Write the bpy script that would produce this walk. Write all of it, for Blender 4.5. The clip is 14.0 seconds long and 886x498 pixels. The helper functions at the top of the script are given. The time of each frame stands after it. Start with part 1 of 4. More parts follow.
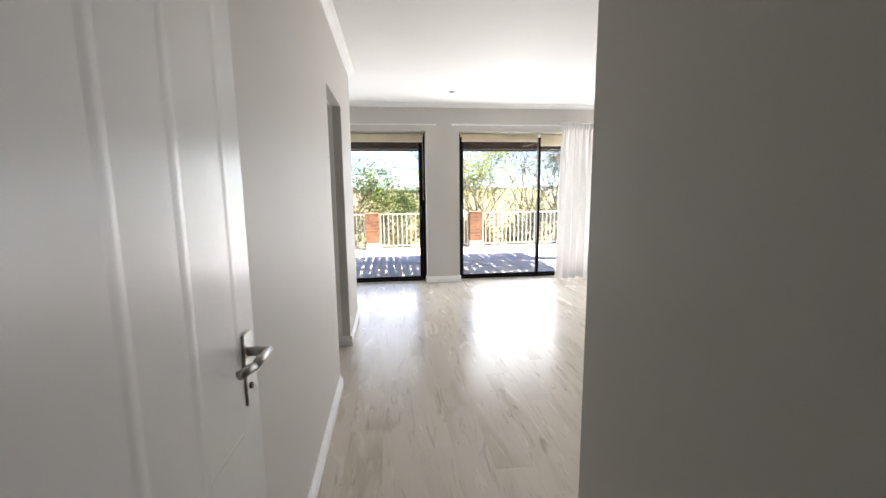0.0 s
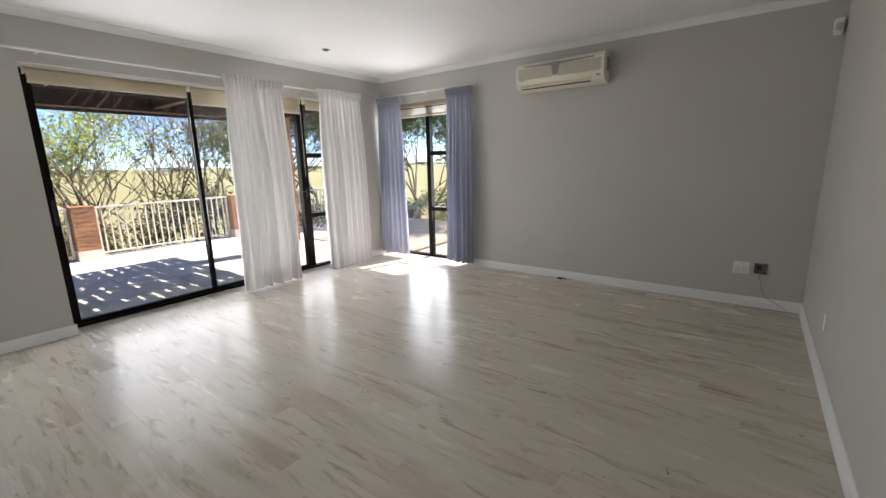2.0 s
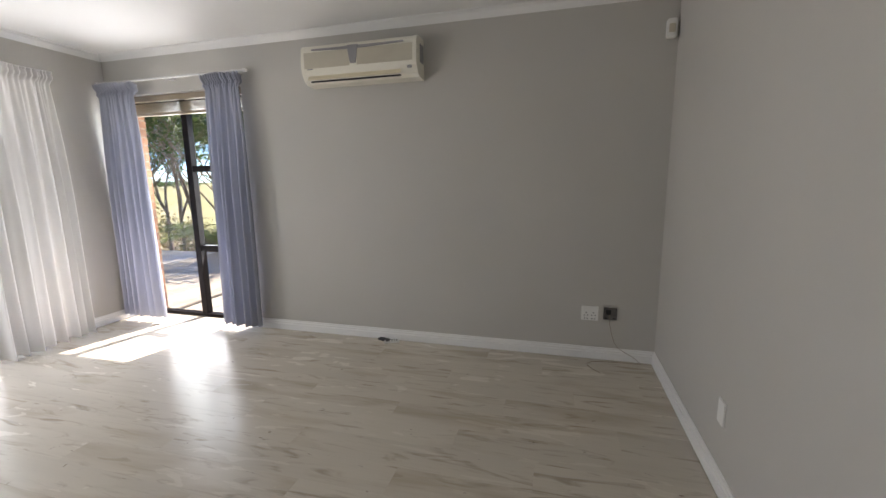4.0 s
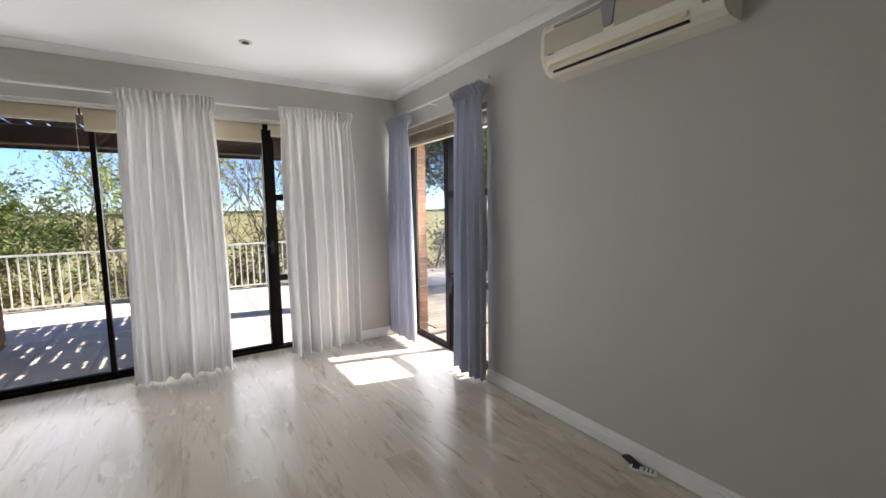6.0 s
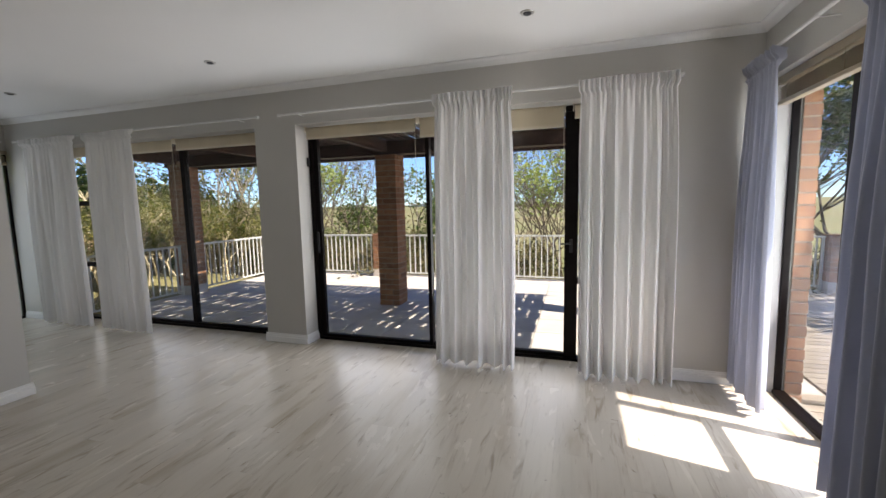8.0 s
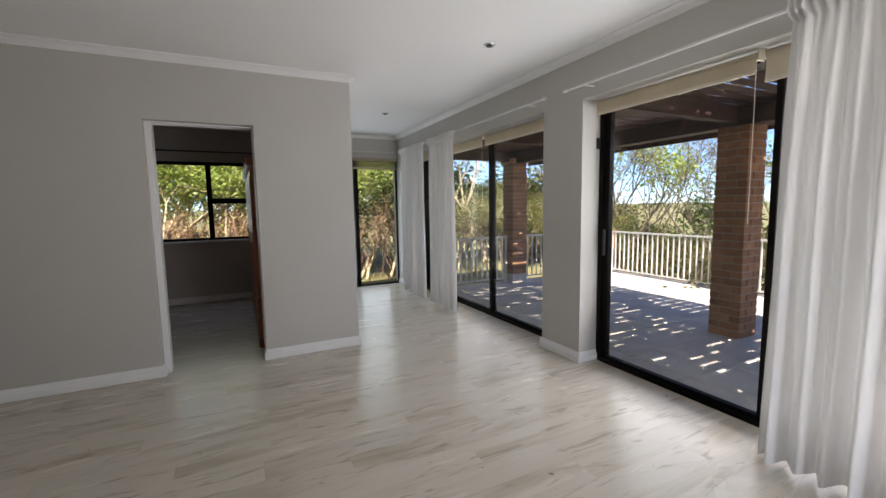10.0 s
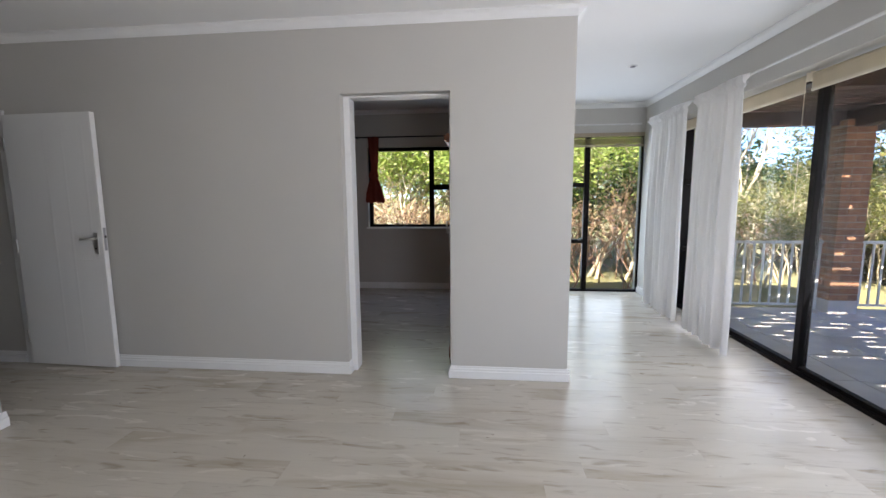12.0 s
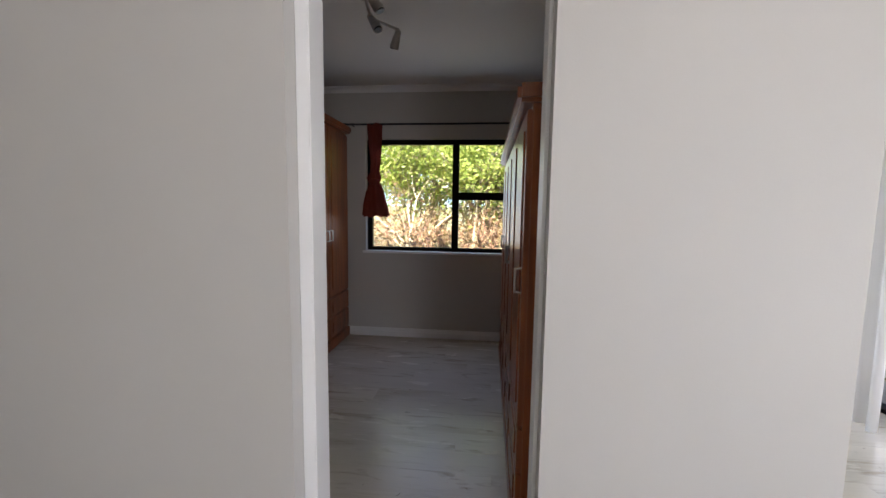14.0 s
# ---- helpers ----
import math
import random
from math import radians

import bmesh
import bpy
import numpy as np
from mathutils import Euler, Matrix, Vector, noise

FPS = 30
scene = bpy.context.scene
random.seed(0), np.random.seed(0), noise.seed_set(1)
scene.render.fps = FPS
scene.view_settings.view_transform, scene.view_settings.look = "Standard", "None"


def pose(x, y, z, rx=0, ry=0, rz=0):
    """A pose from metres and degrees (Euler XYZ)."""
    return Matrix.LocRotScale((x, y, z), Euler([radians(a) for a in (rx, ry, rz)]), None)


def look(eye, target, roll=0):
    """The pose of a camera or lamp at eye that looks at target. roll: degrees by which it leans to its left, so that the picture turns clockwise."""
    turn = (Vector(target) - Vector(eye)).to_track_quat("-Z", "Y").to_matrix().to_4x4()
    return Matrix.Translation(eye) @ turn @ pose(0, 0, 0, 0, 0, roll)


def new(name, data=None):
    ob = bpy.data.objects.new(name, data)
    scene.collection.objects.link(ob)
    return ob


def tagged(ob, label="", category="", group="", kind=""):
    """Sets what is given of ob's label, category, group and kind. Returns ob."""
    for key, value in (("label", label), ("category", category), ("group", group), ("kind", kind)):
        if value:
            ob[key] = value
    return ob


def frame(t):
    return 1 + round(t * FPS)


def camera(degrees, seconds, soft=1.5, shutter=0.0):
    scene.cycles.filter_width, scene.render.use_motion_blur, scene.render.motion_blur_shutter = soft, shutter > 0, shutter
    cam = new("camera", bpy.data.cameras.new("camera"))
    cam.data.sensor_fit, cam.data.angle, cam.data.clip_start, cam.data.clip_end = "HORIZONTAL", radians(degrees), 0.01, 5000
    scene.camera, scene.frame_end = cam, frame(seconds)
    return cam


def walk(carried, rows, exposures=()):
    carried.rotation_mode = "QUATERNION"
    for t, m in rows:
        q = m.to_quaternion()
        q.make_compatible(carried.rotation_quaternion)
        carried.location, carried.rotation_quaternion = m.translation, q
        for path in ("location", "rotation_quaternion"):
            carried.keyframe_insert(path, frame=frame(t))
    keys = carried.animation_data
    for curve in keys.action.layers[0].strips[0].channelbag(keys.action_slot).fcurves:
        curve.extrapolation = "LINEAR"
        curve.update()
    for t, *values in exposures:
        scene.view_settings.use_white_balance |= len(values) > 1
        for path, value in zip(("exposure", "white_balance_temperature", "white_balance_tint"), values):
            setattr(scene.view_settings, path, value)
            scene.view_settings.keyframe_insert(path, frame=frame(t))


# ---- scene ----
cam = camera(93.8, 14.0)
PATH = [
    (0, (0.335, 0.170, 1.422), (0.581, 2.133, 1.131), -0.6),
    (0.5, (0.327, 0.625, 1.414), (0.765, 2.548, 1.083), -0.4),
    (1, (0.330, 1.025, 1.405), (1.050, 2.855, 1.046), -1.1),
    (1.5, (0.415, 1.388, 1.416), (1.537, 2.998, 1.020), -1.6),
    (2, (0.565, 1.688, 1.403), (2.129, 2.860, 0.993), -1.4),
    (2.5, (0.842, 1.858, 1.405), (2.699, 2.484, 1.013), -1.1),
    (2.7, (0.986, 1.876, 1.405), (2.904, 2.310, 1.037), -0.8),
    (4.8, (2.518, 2.075, 1.387), (4.336, 2.879, 1.166), -0.2),
    (5, (2.622, 2.102, 1.372), (4.359, 3.075, 1.175), -0.4),
    (5.5, (2.925, 2.126, 1.375), (4.370, 3.495, 1.181), -0.7),
    (6, (3.216, 2.146, 1.400), (4.278, 3.829, 1.204), -0.9),
    (6.5, (3.441, 2.274, 1.403), (4.084, 4.157, 1.206), -1.0),
    (7, (3.676, 2.387, 1.411), (3.889, 4.366, 1.208), -1.0),
    (7.5, (3.912, 2.517, 1.432), (3.707, 4.495, 1.222), -1.2),
    (8, (4.001, 2.743, 1.427), (3.398, 4.638, 1.211), -1.2),
    (8.5, (4.055, 2.964, 1.416), (3.089, 4.702, 1.200), -1.2),
    (8.7, (4.094, 3.063, 1.403), (2.990, 4.717, 1.194), -1.2),
    (10.8, (3.741, 4.015, 1.372), (1.784, 4.357, 1.144), -1.0),
    (11, (3.645, 4.055, 1.368), (1.671, 4.280, 1.134), -1.0),
    (11.5, (3.336, 4.082, 1.371), (1.350, 4.056, 1.133), -0.8),
    (12, (2.955, 4.127, 1.365), (0.980, 3.928, 1.119), -0.4),
    (12.5, (2.562, 4.039, 1.353), (0.592, 3.776, 1.128), 0.1),
    (13, (2.126, 3.930, 1.352), (0.155, 3.664, 1.149), 0.3),
    (13.5, (1.676, 3.858, 1.340), (-0.297, 3.589, 1.154), 0.5),
    (14, (1.180, 3.707, 1.413), (-0.796, 3.488, 1.208), 0.8),
]
EXPOSURES = [(0, 2.75), (0.5, 2.4), (1.0, 1.9), (1.5, 1.6), (2.7, 1.9), (5, 1.85), (6, 1.45), (7, 1.12), (8.0, 1.05), (8.7, 1.05), (11, 2.0), (12, 2.2), (13, 2.3), (14, 2.5)]
WHITE = {8.7: (7060, 15), 11: (6850, 23), 12: (6570, 20), 13: (6560, 22), 14: (6800, 22)}
walk(cam, [(t, look(eye, target, roll)) for t, eye, target, roll in PATH], [(t, stops, WHITE.get(t, (7060, 19))[0], WHITE.get(t, (7060, 19))[1]) for t, stops in EXPOSURES])

# ---- light ----
SUN_EL, SUN_AZ = radians(50.5), math.atan2(-0.235, 0.97)
world = bpy.data.worlds.new("sky")
scene.world = world
world.use_nodes = True
wn = world.node_tree
sky = wn.nodes.new("ShaderNodeTexSky")
sky.sky_type, sky.sun_disc = "NISHITA", False
sky.sun_elevation, sky.sun_rotation = SUN_EL, math.pi / 2 - SUN_AZ
sky.dust_density, sky.ozone_density, sky.air_density, sky.altitude = 0.05, 2.5, 0.9, 2200
wn.nodes["Background"].inputs[1].default_value = 0.11
tint = wn.nodes.new("ShaderNodeMix")
tint.data_type, tint.blend_type = "RGBA", "MULTIPLY"
tint.inputs[0].default_value = 1.0
tint.inputs[7].default_value = (0.66, 0.84, 1.10, 1)
wn.links.new(sky.outputs[0], tint.inputs[6])
wn.links.new(tint.outputs[2], wn.nodes["Background"].inputs[0])
sun = new("sun", bpy.data.lights.new("sun", "SUN"))
sun.data.energy, sun.data.angle, sun.data.color = 5.0, radians(0.5), (1.0, 0.95, 0.87)
to_sun = Vector((math.cos(SUN_EL) * math.cos(SUN_AZ), math.cos(SUN_EL) * math.sin(SUN_AZ), math.sin(SUN_EL)))
sun.matrix_world = look(to_sun * 40, (0, 0, 0))


def sky_lamp(name, eye, target, w, h, watts, col=(0.85, 0.927, 1.0)):
    lamp = new(name, bpy.data.lights.new(name, "AREA"))
    lamp.data.shape, lamp.data.size, lamp.data.size_y, lamp.data.energy = "RECTANGLE", w, h, watts
    lamp.data.color = col
    lamp.matrix_world = look(eye, target)
    return lamp


sky_lamp("sky_light_door", (-0.75, 6.68, 1.07), (-0.75, 5.0, 1.55), 2.9, 1.86, 8)
sky_lamp("sky_light_door", (3.08, 6.68, 1.07), (3.08, 5.0, 1.55), 2.9, 1.86, 22)
sky_lamp("sky_light_window", (5.54, 5.48, 1.08), (4.0, 5.48, 1.48), 1.36, 1.86, 20)
sky_lamp("sky_light_window", (-3.18, 5.57, 1.15), (-1.5, 5.57, 0.9), 1.2, 2.0, 6, (0.70, 0.85, 1.0))
sky_lamp("sky_light_window", (-3.18, 3.30, 1.5), (-1.5, 3.3, 1.0), 1.6, 1.0, 1.0, (0.66, 0.83, 1.0))

# ---- materials ----


def mat(name, col, rough=0.5, metal=0.0, var=0.08, scale=6.0, bump=0.02, fine=120.0, stretch=(1, 1, 1), spec=0.5, col2=None, coat=0.0, rnd=0.0):
    """A principled material with mottling at two scales and a fine relief."""
    m = bpy.data.materials.new(name)
    m.use_nodes = True
    n, l = m.node_tree.nodes, m.node_tree.links
    b = n["Principled BSDF"]
    b.inputs["Roughness"].default_value, b.inputs["Metallic"].default_value = rough, metal
    b.inputs["Specular IOR Level"].default_value = spec
    b.inputs["Coat Weight"].default_value = coat
    tc, mp = n.new("ShaderNodeTexCoord"), n.new("ShaderNodeMapping")
    mp.inputs["Scale"].default_value = stretch
    l.new(tc.outputs["Object"], mp.inputs[0])
    vec = mp.outputs[0]
    info = n.new("ShaderNodeObjectInfo")
    if rnd:
        add = n.new("ShaderNodeVectorMath")
        add.operation = "MULTIPLY_ADD"
        l.new(info.outputs["Random"], add.inputs[0])
        add.inputs[1].default_value = (37, 53, 71)
        l.new(vec, add.inputs[2])
        vec = add.outputs[0]
    big, small = n.new("ShaderNodeTexNoise"), n.new("ShaderNodeTexNoise")
    big.inputs["Scale"].default_value, small.inputs["Scale"].default_value = scale, fine
    big.inputs["Detail"].default_value = 5
    l.new(vec, big.inputs[0]), l.new(vec, small.inputs[0])
    ramp = n.new("ShaderNodeValToRGB")
    lo = col2 or tuple(c * (1 - var) for c in col)
    ramp.color_ramp.elements[0].color, ramp.color_ramp.elements[1].color = (*lo, 1), (*[min(1, c * (1 + var * 0.5)) for c in col], 1)
    ramp.color_ramp.elements[0].position, ramp.color_ramp.elements[1].position = 0.3, 0.7
    l.new(big.outputs[0], ramp.inputs[0])
    out = ramp.outputs[0]
    if rnd:
        hsv, mr = n.new("ShaderNodeHueSaturation"), n.new("ShaderNodeMapRange")
        mr.inputs["To Min"].default_value, mr.inputs["To Max"].default_value = 1 - rnd, 1 + rnd
        l.new(info.outputs["Random"], mr.inputs[0])
        l.new(mr.outputs[0], hsv.inputs["Value"])
        l.new(out, hsv.inputs["Color"])
        out = hsv.outputs[0]
    l.new(out, b.inputs["Base Color"])
    if bump:
        bp = n.new("ShaderNodeBump")
        bp.inputs["Strength"].default_value, bp.inputs["Distance"].default_value = min(1, bump * 10), 0.002
        l.new(small.outputs[0], bp.inputs["Height"])
        l.new(bp.outputs[0], b.inputs["Normal"])
    return m


def plank_material():
    """White-washed timber laminate: pale ground, long brown streaks, knots, per-board tone."""
    m = mat("whitewashed_laminate", (0.61, 0.562, 0.48), 0.25, var=0.06, scale=1.5, bump=0.0, stretch=(3, 0.6, 1), rnd=0.03, spec=0.31)
    n, l = m.node_tree.nodes, m.node_tree.links
    b = n["Principled BSDF"]
    base = b.inputs["Base Color"].links[0].from_socket
    vec = next(x for x in n if x.type == "VECT_MATH").outputs[0]

    def streak(scale, sc, lo, hi, dist=1.2):
        mp, no, rp = n.new("ShaderNodeMapping"), n.new("ShaderNodeTexNoise"), n.new("ShaderNodeMapRange")
        mp.inputs["Scale"].default_value = scale
        no.inputs["Scale"].default_value, no.inputs["Detail"].default_value, no.inputs["Distortion"].default_value = sc, 6, dist
        rp.inputs["From Min"].default_value, rp.inputs["From Max"].default_value = lo, hi
        l.new(vec, mp.inputs[0]), l.new(mp.outputs[0], no.inputs[0]), l.new(no.outputs[0], rp.inputs[0])
        return rp.outputs[0]

    def over(below, fac, col, amount):
        mx, ml = n.new("ShaderNodeMix"), n.new("ShaderNodeMath")
        ml.operation = "MULTIPLY"
        ml.inputs[1].default_value = amount
        l.new(fac, ml.inputs[0])
        mx.data_type = "RGBA"
        l.new(ml.outputs[0], mx.inputs[0])
        l.new(below, mx.inputs[6])
        mx.inputs[7].default_value = (*col, 1)
        return mx.outputs[2]

    c = over(base, streak((1.3, 1.1, 1), 1.5, 0.52, 0.72, 0.5), (0.38, 0.31, 0.215), 0.62)
    c = over(c, streak((2.6, 2.2, 1), 2.0, 0.575, 0.72, 1.2), (0.27, 0.205, 0.135), 0.60)
    c = over(c, streak((7.0, 2.6, 1), 2.2, 0.60, 0.74, 0.6), (0.27, 0.22, 0.15), 0.25)
    c = over(c, streak((1.5, 5.0, 1), 3.4, 0.70, 0.75, 1.4), (0.12, 0.08, 0.05), 0.70)
    c = over(c, streak((9, 0.5, 1), 3.0, 0.5, 0.8, 0.2), (0.42, 0.37, 0.30), 0.18)
    l.new(c, b.inputs["Base Color"])
    rr = n.new("ShaderNodeMapRange")
    rr.inputs["To Min"].default_value, rr.inputs["To Max"].default_value = 0.19, 0.29
    l.new(streak((1, 1, 1), 3.0, 0.3, 0.7), rr.inputs[0])
    l.new(rr.outputs[0], b.inputs["Roughness"])
    return m


def glass_material(name="window_glass", tint=(0.93, 0.96, 0.95)):
    m = bpy.data.materials.new(name)
    m.use_nodes = True
    n, l = m.node_tree.nodes, m.node_tree.links
    n.remove(n["Principled BSDF"])
    tr, gl, mx, lw, pw, mr = (n.new("ShaderNode" + k) for k in ("BsdfTransparent", "BsdfGlossy", "MixShader", "LayerWeight", "Math", "MapRange"))
    tr.inputs[0].default_value = (*tint, 1)
    gl.inputs["Roughness"].default_value = 0.01
    lw.inputs["Blend"].default_value = 0.5
    pw.operation, pw.inputs[1].default_value = "POWER", 5
    mr.inputs["To Min"].default_value, mr.inputs["To Max"].default_value = 0.022, 0.9
    l.new(lw.outputs["Facing"], pw.inputs[0]), l.new(pw.outputs[0], mr.inputs[0])
    l.new(mr.outputs[0], mx.inputs[0]), l.new(tr.outputs[0], mx.inputs[1]), l.new(gl.outputs[0], mx.inputs[2])
    l.new(mx.outputs[0], n["Material Output"].inputs[0])
    return m


def cloth_material(name, col, through_amount, scale=900):
    m = mat(name, col, 0.85, var=0.1, scale=3, bump=0.03, fine=scale, stretch=(1, 1, 0.15), spec=0.1)
    n, l = m.node_tree.nodes, m.node_tree.links
    b = n["Principled BSDF"]
    ts, mx = n.new("ShaderNodeBsdfTranslucent"), n.new("ShaderNodeMixShader")
    mx.inputs[0].default_value = through_amount
    l.new(b.inputs["Base Color"].links[0].from_socket, ts.inputs[0])
    l.new(b.outputs[0], mx.inputs[1]), l.new(ts.outputs[0], mx.inputs[2])
    l.new(mx.outputs[0], n["Material Output"].inputs[0])
    return m


def leaf_material(name, a, b_):
    m = bpy.data.materials.new(name)
    m.use_nodes = True
    n, l = m.node_tree.nodes, m.node_tree.links
    b = n["Principled BSDF"]
    geo, ramp = n.new("ShaderNodeNewGeometry"), n.new("ShaderNodeValToRGB")
    ramp.color_ramp.elements[0].color, ramp.color_ramp.elements[1].color = (*a, 1), (*b_, 1)
    l.new(geo.outputs["Random Per Island"], ramp.inputs[0]), l.new(ramp.outputs[0], b.inputs["Base Color"])
    b.inputs["Roughness"].default_value = 0.5
    ts, mx = n.new("ShaderNodeBsdfTranslucent"), n.new("ShaderNodeMixShader")
    mx.inputs[0].default_value = 0.45
    l.new(ramp.outputs[0], ts.inputs[0])
    l.new(b.outputs[0], mx.inputs[1]), l.new(ts.outputs[0], mx.inputs[2])
    l.new(mx.outputs[0], n["Material Output"].inputs[0])
    return m


M_WALL = mat("grey_wall_paint", (0.505, 0.49, 0.455), 0.55, var=0.025, scale=1.5, bump=0.012, fine=160)
M_CEIL = mat("ceiling_paint", (0.80, 0.80, 0.785), 0.7, var=0.02, scale=1.2, bump=0.01, fine=140)
M_TRIM = mat("white_gloss_trim", (0.80, 0.80, 0.785), 0.35, var=0.03, scale=5, bump=0.005)
M_DOOR = mat("door_gloss_paint", (0.76, 0.755, 0.73), 0.27, var=0.03, scale=2.5, bump=0.01, fine=40, stretch=(1, 1, 0.12))
M_PLANK = plank_material()
M_SCREED = mat("screed", (0.32, 0.3, 0.27), 0.8)
M_BRONZE = mat("bronze_aluminium", (0.008, 0.0055, 0.005), 0.42, metal=0.0, var=0.25, scale=8, bump=0.004, spec=0.1)
M_GLASS = glass_material()
M_STEEL = mat("brushed_steel", (0.55, 0.54, 0.52), 0.28, metal=1.0, var=0.12, scale=20, bump=0.004)
M_DARKMETAL = mat("black_iron", (0.02, 0.02, 0.022), 0.45, metal=0.5, var=0.2)
M_BLIND = cloth_material("cream_blind_cloth", (0.66, 0.58, 0.44), 0.2)
M_BLINDRAIL = mat("cream_rail", (0.70, 0.63, 0.50), 0.4, var=0.05)
M_WHITECLOTH = cloth_material("white_curtain_cloth", (0.90, 0.89, 0.875), 0.28)
M_BLUECLOTH = cloth_material("blue_curtain_cloth", (0.52, 0.54, 0.62), 0.3)
M_REDCLOTH = cloth_material("rust_red_cloth", (0.19, 0.04, 0.028), 0.2)
M_AC = mat("aged_white_plastic", (0.80, 0.77, 0.67), 0.38, var=0.05, scale=4, bump=0.004)
M_ACGRILLE = mat("beige_grille", (0.57, 0.53, 0.43), 0.5, var=0.06, scale=8)
M_ACGREY = mat("grey_plastic", (0.30, 0.295, 0.30), 0.4, var=0.06)
M_ACFLAP = mat("yellowed_plastic", (0.76, 0.69, 0.50), 0.35, var=0.06)
M_BLACK = mat("black_plastic", (0.015, 0.015, 0.016), 0.4, var=0.2)
M_PLASTIC = mat("white_plastic", (0.80, 0.80, 0.77), 0.35, var=0.03)
M_PINE = mat("varnished_pine", (0.30, 0.085, 0.025), 0.28, var=0.4, scale=3, bump=0.01, stretch=(9, 9, 0.6), col2=(0.16, 0.04, 0.012))
M_TILE = mat("patio_tile", (0.62, 0.56, 0.515), 0.75, var=0.14, scale=5, bump=0.05, fine=90, rnd=0.06)
M_GROUT = mat("patio_grout", (0.30, 0.27, 0.24), 0.9, var=0.15)
M_BRICK = mat("face_brick", (0.33, 0.165, 0.085), 0.8, var=0.3, scale=14, bump=0.08, fine=160, rnd=0.25, col2=(0.26, 0.115, 0.065))
M_MORTAR = mat("mortar", (0.36, 0.29, 0.22), 0.9, var=0.15, scale=20, bump=0.06)
M_RAIL = mat("painted_railing", (0.66, 0.665, 0.64), 0.4, var=0.08, scale=9)
M_ROOF = mat("stained_roof_timber", (0.05, 0.019, 0.013), 0.65, var=0.35, scale=4, bump=0.03, stretch=(0.5, 6, 6), rnd=0.2)
M_DECK = mat("weathered_deck", (0.34, 0.29, 0.24), 0.8, var=0.25, scale=4, bump=0.04, stretch=(0.4, 6, 1), rnd=0.15)
M_GROUND = mat("field_ground", (0.15, 0.165, 0.055), 0.95, var=0.4, scale=0.05, bump=0.0, col2=(0.25, 0.195, 0.095), fine=3)
M_PLASTER = mat("white_plaster", (0.75, 0.74, 0.7), 0.8, var=0.05)
M_BARK = mat("grey_bark", (0.22, 0.17, 0.12), 0.9, var=0.35, scale=5, bump=0.08, fine=40)
M_BARKPALE = mat("pale_bark", (0.58, 0.48, 0.32), 0.9, var=0.3, scale=5, bump=0.06, fine=40)
M_LEAF = leaf_material("leaf_green", (0.05, 0.10, 0.02), (0.19, 0.26, 0.05))
M_LEAFDARK = leaf_material("leaf_dark_green", (0.03, 0.065, 0.016), (0.11, 0.16, 0.04))
M_LEAFOLIVE = leaf_material("leaf_olive", (0.14, 0.14, 0.04), (0.36, 0.30, 0.08))
M_LEAFLIME = leaf_material("leaf_lime", (0.24, 0.35, 0.06), (0.52, 0.57, 0.16))

# ---- mesh helpers ----


def bmb(*boxes, bevel=0.0):
    """A bmesh of boxes (x0, y0, z0, x1, y1, z1), their edges bevelled."""
    bm = bmesh.new()
    for x0, y0, z0, x1, y1, z1 in boxes:
        m = Matrix.Translation(((x0 + x1) / 2, (y0 + y1) / 2, (z0 + z1) / 2)) @ Matrix.Diagonal((abs(x1 - x0), abs(y1 - y0), abs(z1 - z0), 1))
        bmesh.ops.create_cube(bm, size=1, matrix=m)
    if bevel:
        bmesh.ops.bevel(bm, geom=bm.edges[:], offset=bevel, segments=2, affect="EDGES", clamp_overlap=True)
    return bm


def bmcyl(bm, a, b, r, seg=12, r2=None):
    """Adds a closed round bar from a to b."""
    a, b = Vector(a), Vector(b)
    d = b - a
    m = Matrix.Translation((a + b) / 2) @ d.to_track_quat("Z", "Y").to_matrix().to_4x4()
    bmesh.ops.create_cone(bm, cap_ends=True, segments=seg, radius1=r, radius2=r if r2 is None else r2, depth=d.length, matrix=m)
    return bm


def bmtube(points, r, seg=6):
    bm = bmesh.new()
    for a, b in zip(points, points[1:]):
        bmcyl(bm, a, b, r, seg)
    return bm


def mesh_of(name, bm, material, smooth=False):
    bmesh.ops.recalc_face_normals(bm, faces=bm.faces[:])
    me = bpy.data.meshes.new(name)
    bm.to_mesh(me)
    bm.free()
    me.materials.append(material)
    if smooth:
        for p in me.polygons:
            p.use_smooth = True
    return me


def part(name, bm, material, parent, label="", smooth=False):
    """Links a bmesh as one mesh object under a thing or a part."""
    ob = new(name, mesh_of(name, bm, material, smooth))
    ob.parent = parent
    return tagged(ob, label)


def whole(name, bm, material, label, category, kind="", group="", smooth=False):
    return tagged(new(name, mesh_of(name, bm, material, smooth)), label, category, group, kind)


def base(name, label, category, m=None, group="", kind=""):
    ob = new(name)
    if m is not None:
        ob.matrix_world = m
    return tagged(ob, label, category, group, kind)


def extrude_profile(profile, length):
    """A closed profile of (x, z) swept along +y from 0 to length."""
    bm = bmesh.new()
    a = [bm.verts.new((x, 0, z)) for x, z in profile]
    b = [bm.verts.new((x, length, z)) for x, z in profile]
    n = len(profile)
    for i in range(n):
        bm.faces.new((a[i], a[(i + 1) % n], b[(i + 1) % n], b[i]))
    bm.faces.new(a[::-1]), bm.faces.new(b)
    return bm


